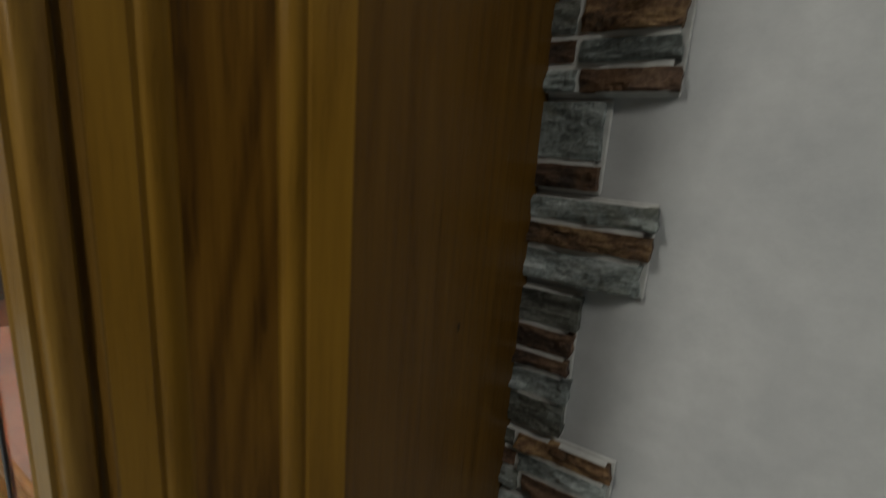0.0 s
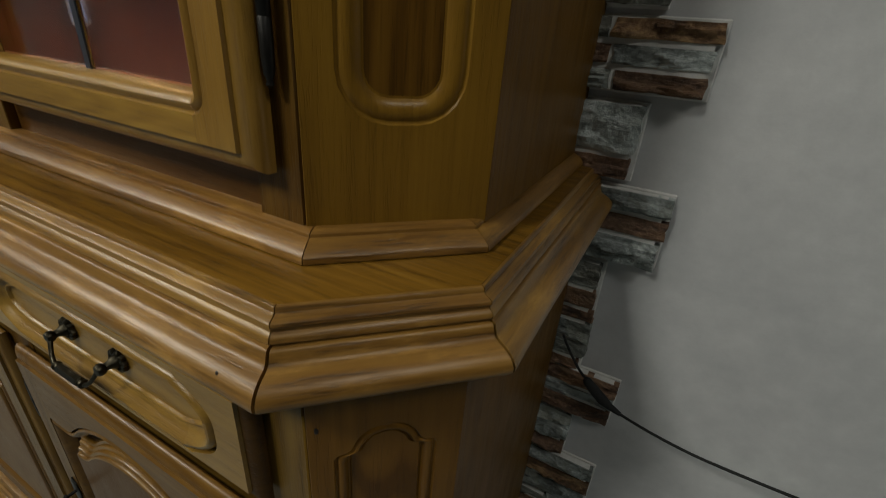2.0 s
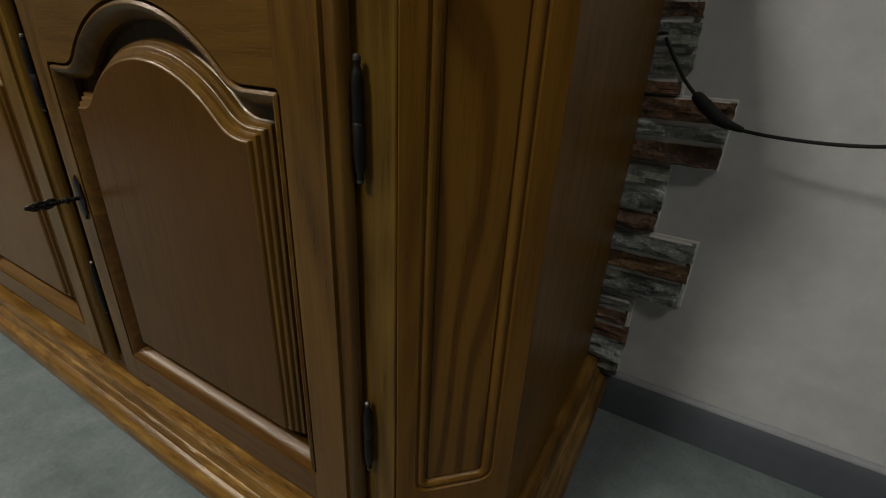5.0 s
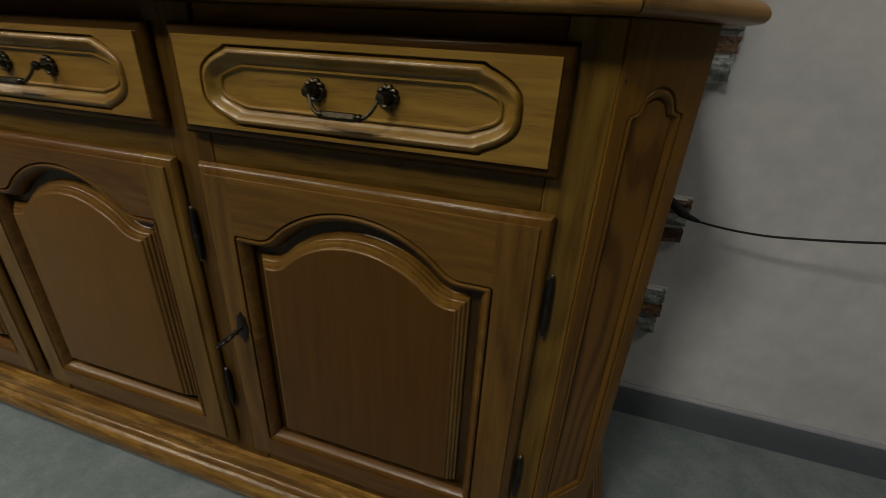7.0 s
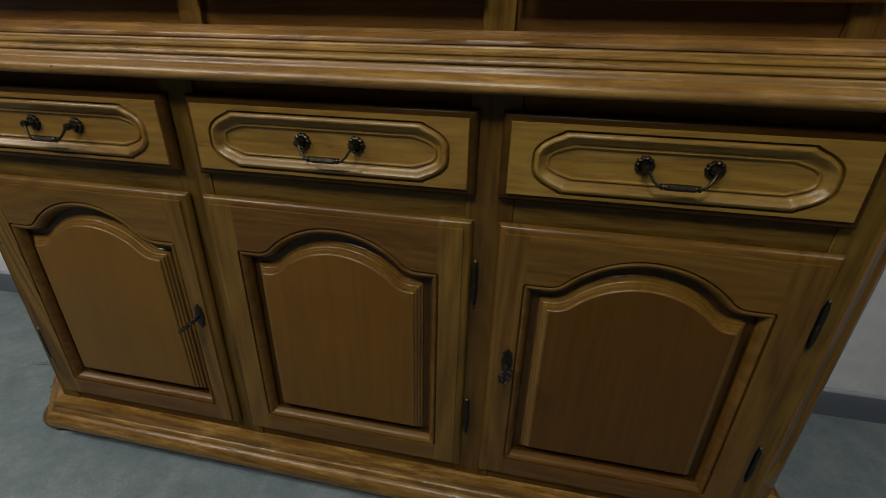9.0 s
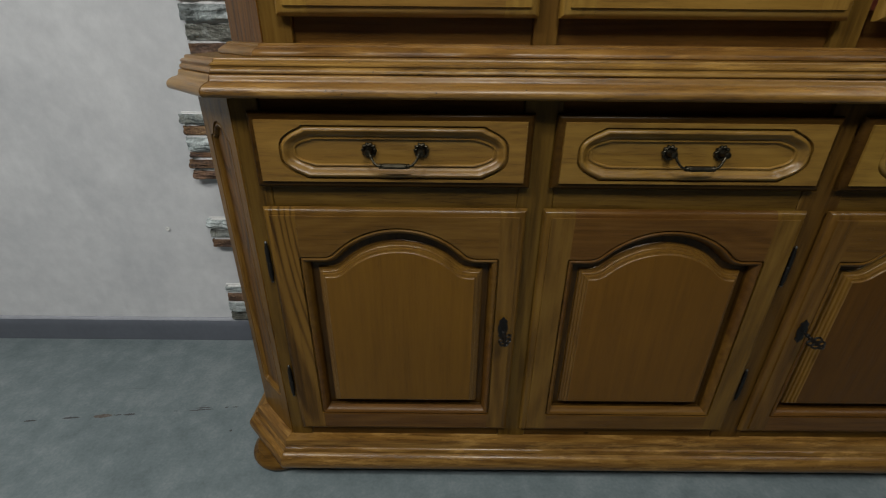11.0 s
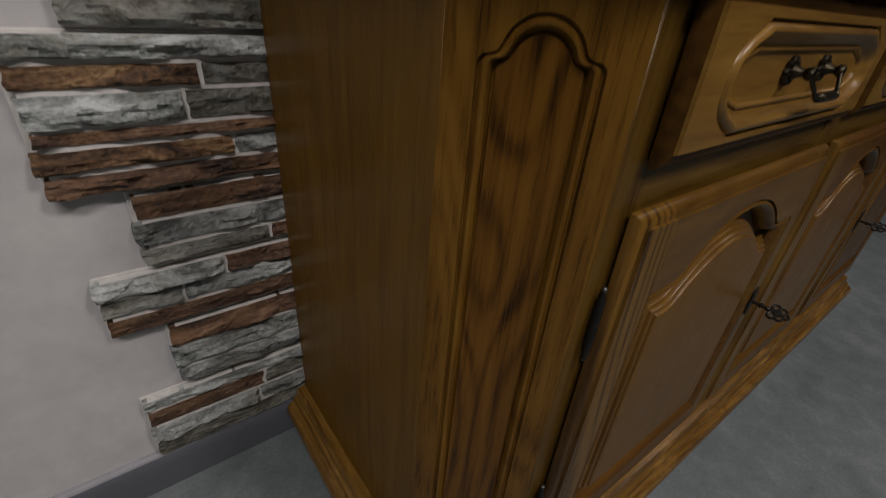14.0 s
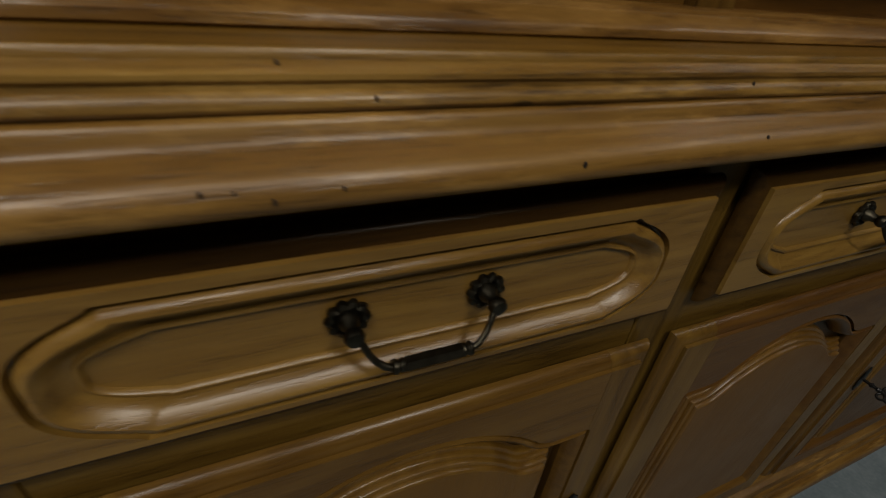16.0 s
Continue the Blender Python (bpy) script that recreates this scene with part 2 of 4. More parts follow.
plinth_cl = wood("worn_oak_plinth_slant_left", (0, 0, 45), *WORN, rough=0.34, open_pores=0.75, coat=0.5, wear=0.65, mottle=0.7)
top_x = wood("oak_top_across", (0, 0, 0), (0.100, 0.0500, 0.0070), (0.165, 0.0880, 0.0122), (0.225, 0.1270, 0.0198), rough=0.33, rings_share=0.05, open_pores=0.8, coat=0.45, run=2.6, stops=(0.36, 0.52, 0.68), pore=480.0)


def plain(name, color, rough, metal=0.0, scale=40.0, vary=0.25, relief=0.15, depth=0.001):
    m, nt, sh = material(name)
    co = node(nt, "ShaderNodeTexCoord").outputs["Object"]
    n = node(nt, "ShaderNodeTexNoise", (("Vector", co), ("Scale", scale), ("Detail", 5.0), ("Roughness", 0.6))).outputs["Fac"]
    n2 = node(nt, "ShaderNodeTexNoise", (("Vector", co), ("Scale", scale * 0.14), ("Detail", 3.0))).outputs["Fac"]
    both = maths(nt, "ADD", maths(nt, "MULTIPLY", n, 0.6), maths(nt, "MULTIPLY", n2, 0.4))
    col = ramp(nt, both, [(0.3, tuple(c * (1 - vary) for c in color)), (0.7, tuple(min(1, c * (1 + vary)) for c in color))])
    nt.links.new(col, sh.inputs["Base Color"])
    nt.links.new(maths(nt, "ADD", rough - 0.08, maths(nt, "MULTIPLY", n, 0.16)), sh.inputs["Roughness"])
    sh.inputs["Metallic"].default_value = metal
    nt.links.new(bump(nt, n, relief, depth), sh.inputs["Normal"])
    return m


brass = plain("dark_antique_brass", (0.052, 0.045, 0.031), 0.40, 1.0, 160.0, 0.55, 0.3, 0.0006)
iron = plain("blackened_iron", (0.014, 0.0125, 0.011), 0.42, 0.6, 140.0, 0.4, 0.3, 0.0006)
bright_steel = plain("worn_steel", (0.13, 0.127, 0.12), 0.48, 1.0, 120.0, 0.15, 0.1, 0.0003)
cable_black = plain("black_rubber", (0.005, 0.005, 0.0055), 0.75, 0.0, 90.0, 0.3, 0.1, 0.0004)
knot_brown = plain("dark_knot_wood", (0.014, 0.007, 0.0035), 0.5, 0.0, 300.0, 0.4, 0.3, 0.0005)
lead = plain("dark_lead", (0.05, 0.055, 0.07), 0.45, 0.6, 90.0, 0.2, 0.2, 0.0005)
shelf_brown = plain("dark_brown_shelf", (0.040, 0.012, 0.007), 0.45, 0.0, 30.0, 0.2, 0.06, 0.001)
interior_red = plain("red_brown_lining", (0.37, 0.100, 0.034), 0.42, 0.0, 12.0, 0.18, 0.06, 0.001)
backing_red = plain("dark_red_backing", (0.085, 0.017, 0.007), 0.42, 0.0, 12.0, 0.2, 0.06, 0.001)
baseboard_grey = plain("grey_skirting_plastic", (0.098, 0.107, 0.128), 0.5, 0.0, 60.0, 0.12, 0.08, 0.0006)
baseboard_lip = plain("light_skirting_lip", (0.27, 0.28, 0.31), 0.5, 0.0, 60.0, 0.12, 0.08, 0.0006)
# unseen ceiling and walls, darkened to deepen shade and cut reflections
ceiling_dark = plain("unseen_dark_ceiling", (0.13, 0.13, 0.127), 0.9, 0.0, 50.0, 0.05, 0.1, 0.001)
east_wall = plain("unseen_brown_wall", (0.035, 0.030, 0.025), 0.9, 0.0, 30.0, 0.08, 0.15, 0.001)
far_wall = plain("unseen_dark_wall", (0.09, 0.088, 0.085), 0.9, 0.0, 30.0, 0.08, 0.15, 0.001)
west_wall = plain("unseen_dim_wall", (0.07, 0.069, 0.067), 0.9, 0.0, 30.0, 0.06, 0.15, 0.001)
white_plastic = plain("white_plastic", (0.7, 0.7, 0.68), 0.4, 0.0, 60.0, 0.05, 0.05, 0.0005)


def glass_material():
    m, nt, sh = material("clear_pane")
    sh.inputs["Base Color"].default_value = (0.97, 0.98, 0.98, 1)
    sh.inputs["Roughness"].default_value = 0.02
    sh.inputs["IOR"].default_value = 1.5
    sh.inputs["Transmission Weight"].default_value = 1.0
    return m


glass = glass_material()


def glow_material(name, color, strength):
    m, nt, sh = material(name)
    sh.inputs["Emission Color"].default_value = (*color, 1)
    sh.inputs["Emission Strength"].default_value = strength
    return m


puck_glow = glow_material("warm_lamp_lens", (1.0, 0.6, 0.3), 7.0)
streak_glow = glow_material("blue_streak_glow", (0.30, 0.46, 1.0), 1.0)
panel_glow = glow_material("assumed_ceiling_panel", (1.0, 0.93, 0.84), 3.0)


def plaster():
    m, nt, sh = material("grey_white_plaster")
    co = node(nt, "ShaderNodeTexCoord").outputs["Object"]
    big = node(nt, "ShaderNodeTexNoise", (("Vector", co), ("Scale", 3.2), ("Detail", 4.0), ("Distortion", 1.2))).outputs["Fac"]
    fine = node(nt, "ShaderNodeTexNoise", (("Vector", co), ("Scale", 24.0), ("Detail", 7.0), ("Roughness", 0.62))).outputs["Fac"]
    grit = node(nt, "ShaderNodeTexNoise", (("Vector", co), ("Scale", 210.0), ("Detail", 3.0))).outputs["Fac"]
    f = maths(nt, "ADD", maths(nt, "MULTIPLY", big, 0.55), maths(nt, "MULTIPLY", fine, 0.45))
    col = ramp(nt, f, [(0.32, (0.455, 0.465, 0.484)), (0.5, (0.542, 0.547, 0.561)), (0.66, (0.622, 0.626, 0.637))])
    nt.links.new(col, sh.inputs["Base Color"])
    sh.inputs["Roughness"].default_value = 0.82
    sh.inputs["Specular IOR Level"].default_value = 0.25
    h = maths(nt, "ADD", maths(nt, "MULTIPLY", fine, 0.8), maths(nt, "MULTIPLY", grit, 0.2))
    nt.links.new(bump(nt, h, 0.35, 0.003), sh.inputs["Normal"])
    return m


def concrete_floor():
    m, nt, sh = material("grey_concrete_vinyl")
    co = node(nt, "ShaderNodeTexCoord").outputs["Object"]
    big = node(nt, "ShaderNodeTexNoise", (("Vector", co), ("Scale", 2.4), ("Detail", 5.0), ("Distortion", 0.8))).outputs["Fac"]
    mid = node(nt, "ShaderNodeTexNoise", (("Vector", co), ("Scale", 17.0), ("Detail", 7.0), ("Roughness", 0.68))).outputs["Fac"]
    fine = node(nt, "ShaderNodeTexNoise", (("Vector", co), ("Scale", 150.0), ("Detail", 4.0))).outputs["Fac"]
    f = maths(nt, "ADD", maths(nt, "MULTIPLY", big, 0.3), maths(nt, "ADD", maths(nt, "MULTIPLY", mid, 0.52), maths(nt, "MULTIPLY", fine, 0.18)))
    col = ramp(nt, f, [(0.36, (0.088, 0.112, 0.118)), (0.5, (0.134, 0.164, 0.172)), (0.64, (0.196, 0.224, 0.230))])
    # thin dark scuffs and cracks that run nearly along the wall
    cs = node(nt, "ShaderNodeMapping", (("Vector", co), ("Scale", (2.2, 26.0, 1.0)), ("Rotation", (0, 0, radians(-6))))).outputs[0]
    scuff = node(nt, "ShaderNodeTexNoise", (("Vector", cs), ("Scale", 1.0), ("Detail", 6.0), ("Roughness", 0.7))).outputs["Fac"]
    sc = ramp(nt, scuff, [(0.67, (0, 0, 0)), (0.73, (1, 1, 1))])
    col = mixed(nt, maths(nt, "MULTIPLY", sc, 0.5), col, (0.07, 0.07, 0.072))
    nt.links.new(col, sh.inputs["Base Color"])
    nt.links.new(maths(nt, "ADD", 0.42, maths(nt, "MULTIPLY", mid, 0.3)), sh.inputs["Roughness"])
    sh.inputs["Specular IOR Level"].default_value = 0.4
    nt.links.new(bump(nt, maths(nt, "ADD", mid, fine), 0.1, 0.001), sh.inputs["Normal"])
    return m


def slate(name, dark, mid, light, patch):
    m, nt, sh = material(name)
    co = node(nt, "ShaderNodeTexCoord").outputs["Object"]
    rnd = node(nt, "ShaderNodeObjectInfo").outputs["Random"]
    off = added(nt, co, node(nt, "ShaderNodeCombineXYZ", (("X", maths(nt, "MULTIPLY", rnd, 9.0)), ("Z", maths(nt, "MULTIPLY", rnd, 4.0)))).outputs[0])
    st = node(nt, "ShaderNodeMapping", (("Vector", off), ("Scale", (11.0, 26.0, 34.0)))).outputs[0]
    n = node(nt, "ShaderNodeTexNoise", (("Vector", st), ("Scale", 1.0), ("Detail", 7.0), ("Roughness", 0.6), ("Distortion", 0.7))).outputs["Fac"]
    g = node(nt, "ShaderNodeTexNoise", (("Vector", off), ("Scale", 160.0), ("Detail", 4.0))).outputs["Fac"]
    f = maths(nt, "ADD", maths(nt, "MULTIPLY", n, 0.75), maths(nt, "MULTIPLY", g, 0.25))
    col = ramp(nt, f, [(0.39, dark), (0.5, mid), (0.615, light)])
    area = node(nt, "ShaderNodeTexNoise", (("Vector", off), ("Scale", 13.0), ("Detail", 4.0), ("Roughness", 0.6), ("Distortion", 0.8))).outputs["Fac"]
    col = mixed(nt, maths(nt, "MULTIPLY", ramp(nt, area, [(0.5, (0, 0, 0)), (0.62, (1, 1, 1))]), 0.6), col, patch)
    hsv = node(nt, "ShaderNodeHueSaturation", (("Color", col), ("Value", maths(nt, "ADD", 0.78, maths(nt, "MULTIPLY", rnd, 0.44)))))
    nt.links.new(hsv.outputs[0], sh.inputs["Base Color"])
    sh.inputs["Roughness"].default_value = 0.7
    chip = node(nt, "ShaderNodeTexNoise", (("Vector", st), ("Scale", 1.6), ("Detail", 5.0), ("Roughness", 0.5)))
    chip.noise_type = "RIDGED_MULTIFRACTAL"
    relief = maths(nt, "ADD", f, maths(nt, "MULTIPLY", chip.outputs["Fac"], 0.22))
    nt.links.new(bump(nt, relief, 1.0, 0.015), sh.inputs["Normal"])
    return m


wall_plaster = plaster()
floor_mat = concrete_floor()
stone_grey = slate("grey_slate", (0.080, 0.090, 0.086), (0.250, 0.280, 0.277), (0.49, 0.535, 0.54), (0.17, 0.172, 0.14))
stone_dark = slate("dark_green_slate", (0.045, 0.044, 0.036), (0.125, 0.125, 0.105), (0.27, 0.28, 0.255), (0.24, 0.26, 0.25))
stone_brown = slate("rust_brown_slate", (0.030, 0.017, 0.011), (0.115, 0.063, 0.038), (0.25, 0.155, 0.095), (0.18, 0.095, 0.042))
stone_ochre = slate("ochre_brown_slate", (0.030, 0.016, 0.009), (0.165, 0.088, 0.040), (0.38, 0.24, 0.115), (0.06, 0.033, 0.020))
mortar = plain("pale_grout", (0.62, 0.62, 0.61), 0.9, 0.0, 70.0, 0.2, 0.5, 0.003)


# ---- mesh helpers ----
def finish(name, bm, mat, parent=None, label="", smooth=38):
    bmesh.ops.remove_doubles(bm, verts=bm.verts, dist=1e-6)
    bmesh.ops.recalc_face_normals(bm, faces=bm.faces)
    me = bpy.data.meshes.new(name)
    bm.to_mesh(me)
    bm.free()
    me.materials.append(mat)
    if smooth:
        me.shade_smooth()
        me.set_sharp_from_angle(angle=radians(smooth))
    ob = new(name, me)
    ob.parent = parent
    if label:
        ob["label"] = label
    return ob


def part(name, bm, mat, parent, label="", smooth=38):
    return finish(name, bm, mat, parent, label, smooth)


def thing(name, label, category, kind="", group=""):
    return tagged(new(name), label, category, group, kind)


def box(x0, x1, y0, y1, z0, z1, bevel=0.0, segments=2):
    bm = bmesh.new()
    bmesh.ops.create_cube(bm, size=1.0)
    for v in bm.verts:
        v.co = Vector(((x0 + x1) / 2 + v.co.x * (x1 - x0), (y0 + y1) / 2 + v.co.y * (y1 - y0), (z0 + z1) / 2 + v.co.z * (z1 - z0)))
    if bevel:
        bmesh.ops.bevel(bm, geom=bm.edges[:], offset=bevel, segments=segments, affect="EDGES", profile=0.5)
    return bm


def join(bms):
    out = bmesh.new()
    for b in bms:
        me = bpy.data.meshes.new("tmp")
        b.to_mesh(me)
        b.free()
        out.from_mesh(me)
        bpy.data.meshes.remove(me)
    return out


def lathe(profile, steps=24, axis="z", at=(0, 0, 0)):
    """A turned body from (radius, height) pairs."""
    bm = bmesh.new()
    rows = []
    for r, h in profile:
        row = []
        for i in range(steps):
            a = 2 * math.pi * i / steps
            p = (r * math.cos(a), r * math.sin(a), h)
            if axis == "y":
                p = (p[0], -h, p[1])
            row.append(bm.verts.new(Vector(p) + Vector(at)))
        rows.append(row)
    for a, b in zip(rows, rows[1:]):
        for i in range(steps):
            bm.faces.new((a[i], a[(i + 1) % steps], b[(i + 1) % steps], b[i]))
    bm.faces.new(rows[0])
    bm.faces.new(rows[-1])
    return bm


def tube(points, radii, steps=10, phase=0.0):
    """A round bar along points, with a radius at each."""
    bm = bmesh.new()
    pts = [Vector(p) for p in points]
    rows, side = [], None
    for i, p in enumerate(pts):
        way = (pts[min(i + 1, len(pts) - 1)] - pts[max(i - 1, 0)]).normalized()
        if side is None:
            side = way.orthogonal().normalized()
        side = (side - way * side.dot(way)).normalized()
        up = way.cross(side)
        r = radii[i] if not isinstance(radii, float) else radii
        rows.append([bm.verts.new(p + r * (math.cos(phase + 2 * math.pi * k / steps) * side + math.sin(phase + 2 * math.pi * k / steps) * up)) for k in range(steps)])
    for a, b in zip(rows, rows[1:]):
        for i in range(steps):
            bm.faces.new((a[i], a[(i + 1) % steps], b[(i + 1) % steps], b[i]))
    bm.faces.new(rows[0])
    bm.faces.new(rows[-1])
    return bm


def rings_mesh(rings, fill=True):
    """Bridges closed rings of equal length, and closes the last one."""
    bm = bmesh.new()
    rows = [[bm.verts.new(p) for p in ring] for ring in rings]
    n = len(rows[0])
    for a, b in zip(rows, rows[1:]):
        for i in range(n):
            quad = (a[i], a[(i + 1) % n], b[(i + 1) % n], b[i])
            if len({tuple(round(c, 6) for c in v.co) for v in quad}) > 2:
                bm.faces.new(quad)
    if fill:
        bm.faces.new(rows[-1])
    return bm


def cut(bm, keep_x0=None, keep_x1=None, keep_z0=None, keep_z1=None):
    """A copy of bm, cut down to a range."""
    out = bm.copy()
    for value, no, inside in ((keep_x0, (1, 0, 0), 1), (keep_x1, (1, 0, 0), -1), (keep_z0, (0, 0, 1), 1), (keep_z1, (0, 0, 1), -1)):
        if value is None:
            continue
        co = (value, 0, 0) if no[0] else (0, 0, value)
        bmesh.ops.bisect_plane(out, geom=out.verts[:] + out.edges[:] + out.faces[:], plane_co=co, plane_no=no, clear_inner=inside > 0, clear_outer=inside < 0, dist=1e-6)
    return out


# ---- outlines of carved panels ----
# each gives points (x, z, side); side names the edge of the surrounding rectangle
def corner_arc(cx, cz, r, a0, a1, n):
    return [(cx + r * math.cos(radians(a0 + (a1 - a0) * i / n)), cz + r * math.sin(radians(a0 + (a1 - a0) * i / n))) for i in range(n + 1)]


def arch_outline(x0, x1, zb, zs, apex, radius, fillet, d, round_low=0.006, round_high=0.005, steps=18):
    """Cathedral arch with shoulders, moved inwards by d."""
    cx, zc = (x0 + x1) / 2, apex - radius
    x2 = math.sqrt((radius + fillet) ** 2 - (zs + fillet - zc) ** 2)
    pts = []
    rl, rh = max(round_low - d, 0.0004), max(round_high - d, 0.0004)
    xl, xr, zl, zh = x0 + d, x1 - d, zb + d, zs - d
    for p in corner_arc(xl + rl, zl + rl, rl, 180, 270, 4):
        pts.append((*p, "bl"))
    for p in corner_arc(xr - rl, zl + rl, rl, 270, 360, 4):
        pts.append((*p, "br"))
    for p in corner_arc(xr - rh, zh - rh, rh, 0, 90, 4):
        pts.append((*p, "tr"))
    # right fillet, then the arch from right to left, then the left fillet
    ang = math.degrees(math.atan2(zs + fillet - zc, x2))
    for p in corner_arc(cx + x2, zs + fillet, fillet + d, 270, 180 + ang, 7):
        pts.append((*p, "t"))
    for p in corner_arc(cx, zc, radius - d, ang, 180 - ang, steps)[1:-1]:
        pts.append((*p, "t"))
    for p in corner_arc(cx - x2, zs + fillet, fillet + d, -ang, -90, 7):
        pts.append((*p, "t"))
    for p in corner_arc(xl + rh, zh - rh, rh, 90, 180, 4):
        pts.append((*p, "tl"))
    return pts


def shouldered_arch(x0, x1, zb, apex, d, round_low=0.014):
    """Round arch on small soft shoulders, its head drawn in proportion to its width, moved inwards by d."""
    half = (x1 - x0) / 2 - d
    pts = arch_outline(x0 + d, x1 - d, zb + d, apex - d - 0.62 * half, apex - d, 0.67 * half, 0.21 * half, 0.0, max(round_low - d, 0.001), 0.155 * half, 14)
    return pts


END_SHAPE = ((0.0, 0.0), (0.22, 0.0), (0.36, 0.035), (0.52, 0.14), (0.66, 0.31), (0.77, 0.50), (0.845, 0.66), (0.885, 0.77), (0.915, 0.85), (0.95, 0.93), (1.0, 1.0))


def oval_outline(x0, x1, z0, z1, cut_x, d, n=40):
    """Long panel with lobed ends that meet the long edges in a small notch, moved inwards by d."""
    xl, xr, zl, zh = x0 + d, x1 - d, z0 + d, z1 - d
    cx = cut_x - 0.35 * d
    es, ds = [p[0] for p in END_SHAPE], [p[1] for p in END_SHAPE]
    soft_end = lambda v: sum(float(np.interp(min(abs(v + k * 0.022), 1.0), es, ds)) for k in range(-3, 4)) / 7

    def end(x, s):
        # from the bottom up for s = 1 (right), from the top down for s = -1
        rows = [(x - s * cx * soft_end(2 * i / n - 1), zl + (zh - zl) * i / n) for i in range(n + 1)]
        return rows if s > 0 else rows[::-1]

    pts = []
    right, left = end(xr, 1), end(xl, -1)
    for i, p in enumerate(right):
        pts.append((*p, "br" if i < 1 else "tr" if i == n else "r"))
    for i, p in enumerate(left):
        pts.append((*p, "tl" if i < 1 else "bl" if i == n else "l"))
    return pts


def plain_outline(x0, x1, z0, z1, r_low, r_high, d):
    rl, rh = max(r_low - d, 0.0004), max(r_high - d, 0.0004)
    xl, xr, zl, zh = x0 + d, x1 - d, z0 + d, z1 - d
    pts = []
    for cx, cz, r, a, tag in ((xl + rl, zl + rl, rl, 180, "bl"), (xr - rl, zl + rl, rl, 270, "br"), (xr - rh, zh - rh, rh, 0, "tr"), (xl + rh, zh - rh, rh, 90, "tl")):
        for p in corner_arc(cx, cz, r, a, a + 90, 5):
            pts.append((*p, tag))
    return pts


def frame_ring(outline, x0, x1, z0, z1, inset):
    """The counterpart of an outline on the rectangle x0..x1, z0..z1, drawn in by inset."""
    xs = [p[0] for p in outline]
    zs = [p[1] for p in outline]
    a, b, c, e = min(xs), max(xs), min(zs), max(zs)
    xl, xr, zl, zh = x0 + inset, x1 - inset, z0 + inset, z1 - inset
    out = []
    for x, z, s in outline:
        u = xl + (x - a) / (b - a) * (xr - xl)
        w = zl + (z - c) / (e - c) * (zh - zl)
        if s in ("bl", "l", "tl"):
            u = xl
        if s in ("br", "r", "tr"):
            u = xr
        if s in ("bl", "br"):
            w = zl
        if s in ("tl", "tr", "t"):
            w = zh
        out.append((u, w))
    return out


def at_depth(points, y):
    return [(p[0], y, p[1]) for p in points]


# the carved edges: (way in, depth below the face)
DOOR_BEAD = ((0.0, 0.0), (0.0004, 0.0058), (0.0018, 0.0062), (0.0028, 0.0010), (0.0052, -0.0004), (0.0080, 0.0008), (0.0105, 0.0038), (0.0128, 0.0084), (0.0145, 0.0130), (0.0155, 0.0165), (0.0158, 0.0186))
DOOR_FIELD = ((0.0120, 0.0192), (0.0256, 0.0190), (0.0268, 0.0178), (0.0270, 0.0146), (0.0275, 0.0134), (0.0286, 0.0128), (0.0306, 0.0125), (0.0309, 0.0102), (0.0314, 0.0091), (0.0325, 0.0085), (0.0346, 0.0082), (0.0349, 0.0058), (0.0354, 0.0047), (0.0365, 0.0042), (0.0388, 0.0039), (0.0391, 0.0018), (0.0397, 0.0008), (0.0410, 0.0002), (0.0432, 0.0))
DRAWER_CARVE = ((0.0, 0.0), (0.0005, 0.0064), (0.0020, 0.0068), (0.0032, 0.0008), (0.0055, -0.0018), (0.0078, -0.0022), (0.0098, -0.0008), (0.0125, 0.0036), (0.0155, 0.0066), (0.0180, 0.0078), (0.0190, 0.0079), (0.0196, 0.0061), (0.0212, 0.0058), (0.0221, 0.0066), (0.0229, 0.0090), (0.0240, 0.0092))
CANT_CARVE = ((0.0000, 0.0000), (0.0006, 0.0013), (0.0012, 0.0037), (0.0022, 0.0040), (0.0033, 0.0019), (0.0050, 0.0006), (0.0071, 0.0008), (0.0088, 0.0030), (0.0101, 0.0069), (0.0108, 0.0090), (0.0118, 0.0086), (0.0127, 0.0062))


def edge_rings(outline, x0, x1, z0, z1, face, back, r, lip=0.0030):
    """The rounded edge of a door or drawer front, from its back to its face."""
    top = face + lip
    start = top + r * 0.85
    rings = [at_depth(frame_ring(outline, x0, x1, z0, z1, 0.0055), back), at_depth(frame_ring(outline, x0, x1, z0, z1, 0.0045), back - 0.0024), at_depth(frame_ring(outline, x0, x1, z0, z1, 0.0), back - 0.0034)]
    for i in range(7):
        a = radians(90 * i / 6)
        rings.append(at_depth(frame_ring(outline, x0, x1, z0, z1, r * (1 - math.cos(a))), start + (top - start) * math.sin(a)))
    rings.append(at_depth(frame_ring(outline, x0, x1, z0, z1, r + 0.0006), top))
    rings.append(at_depth(frame_ring(outline, x0, x1, z0, z1, r + 0.0012), face))
    return rings


def hinge_mesh(x, y, z0, z1):
    h = z1 - z0
    return lathe([(0.0010, z0), (0.0027, z0 + 0.002), (0.0020, z0 + 0.005), (0.0034, z0 + 0.008), (0.0040, z0 + 0.016), (0.0042, z0 + h * 0.49), (0.0036, z0 + h * 0.5), (0.0042, z0 + h * 0.51), (0.0040, z1 - 0.016), (0.0034, z1 - 0.008), (0.0020, z1 - 0.005), (0.0027, z1 - 0.002), (0.0010, z1)], 12, at=(x, y, 0))


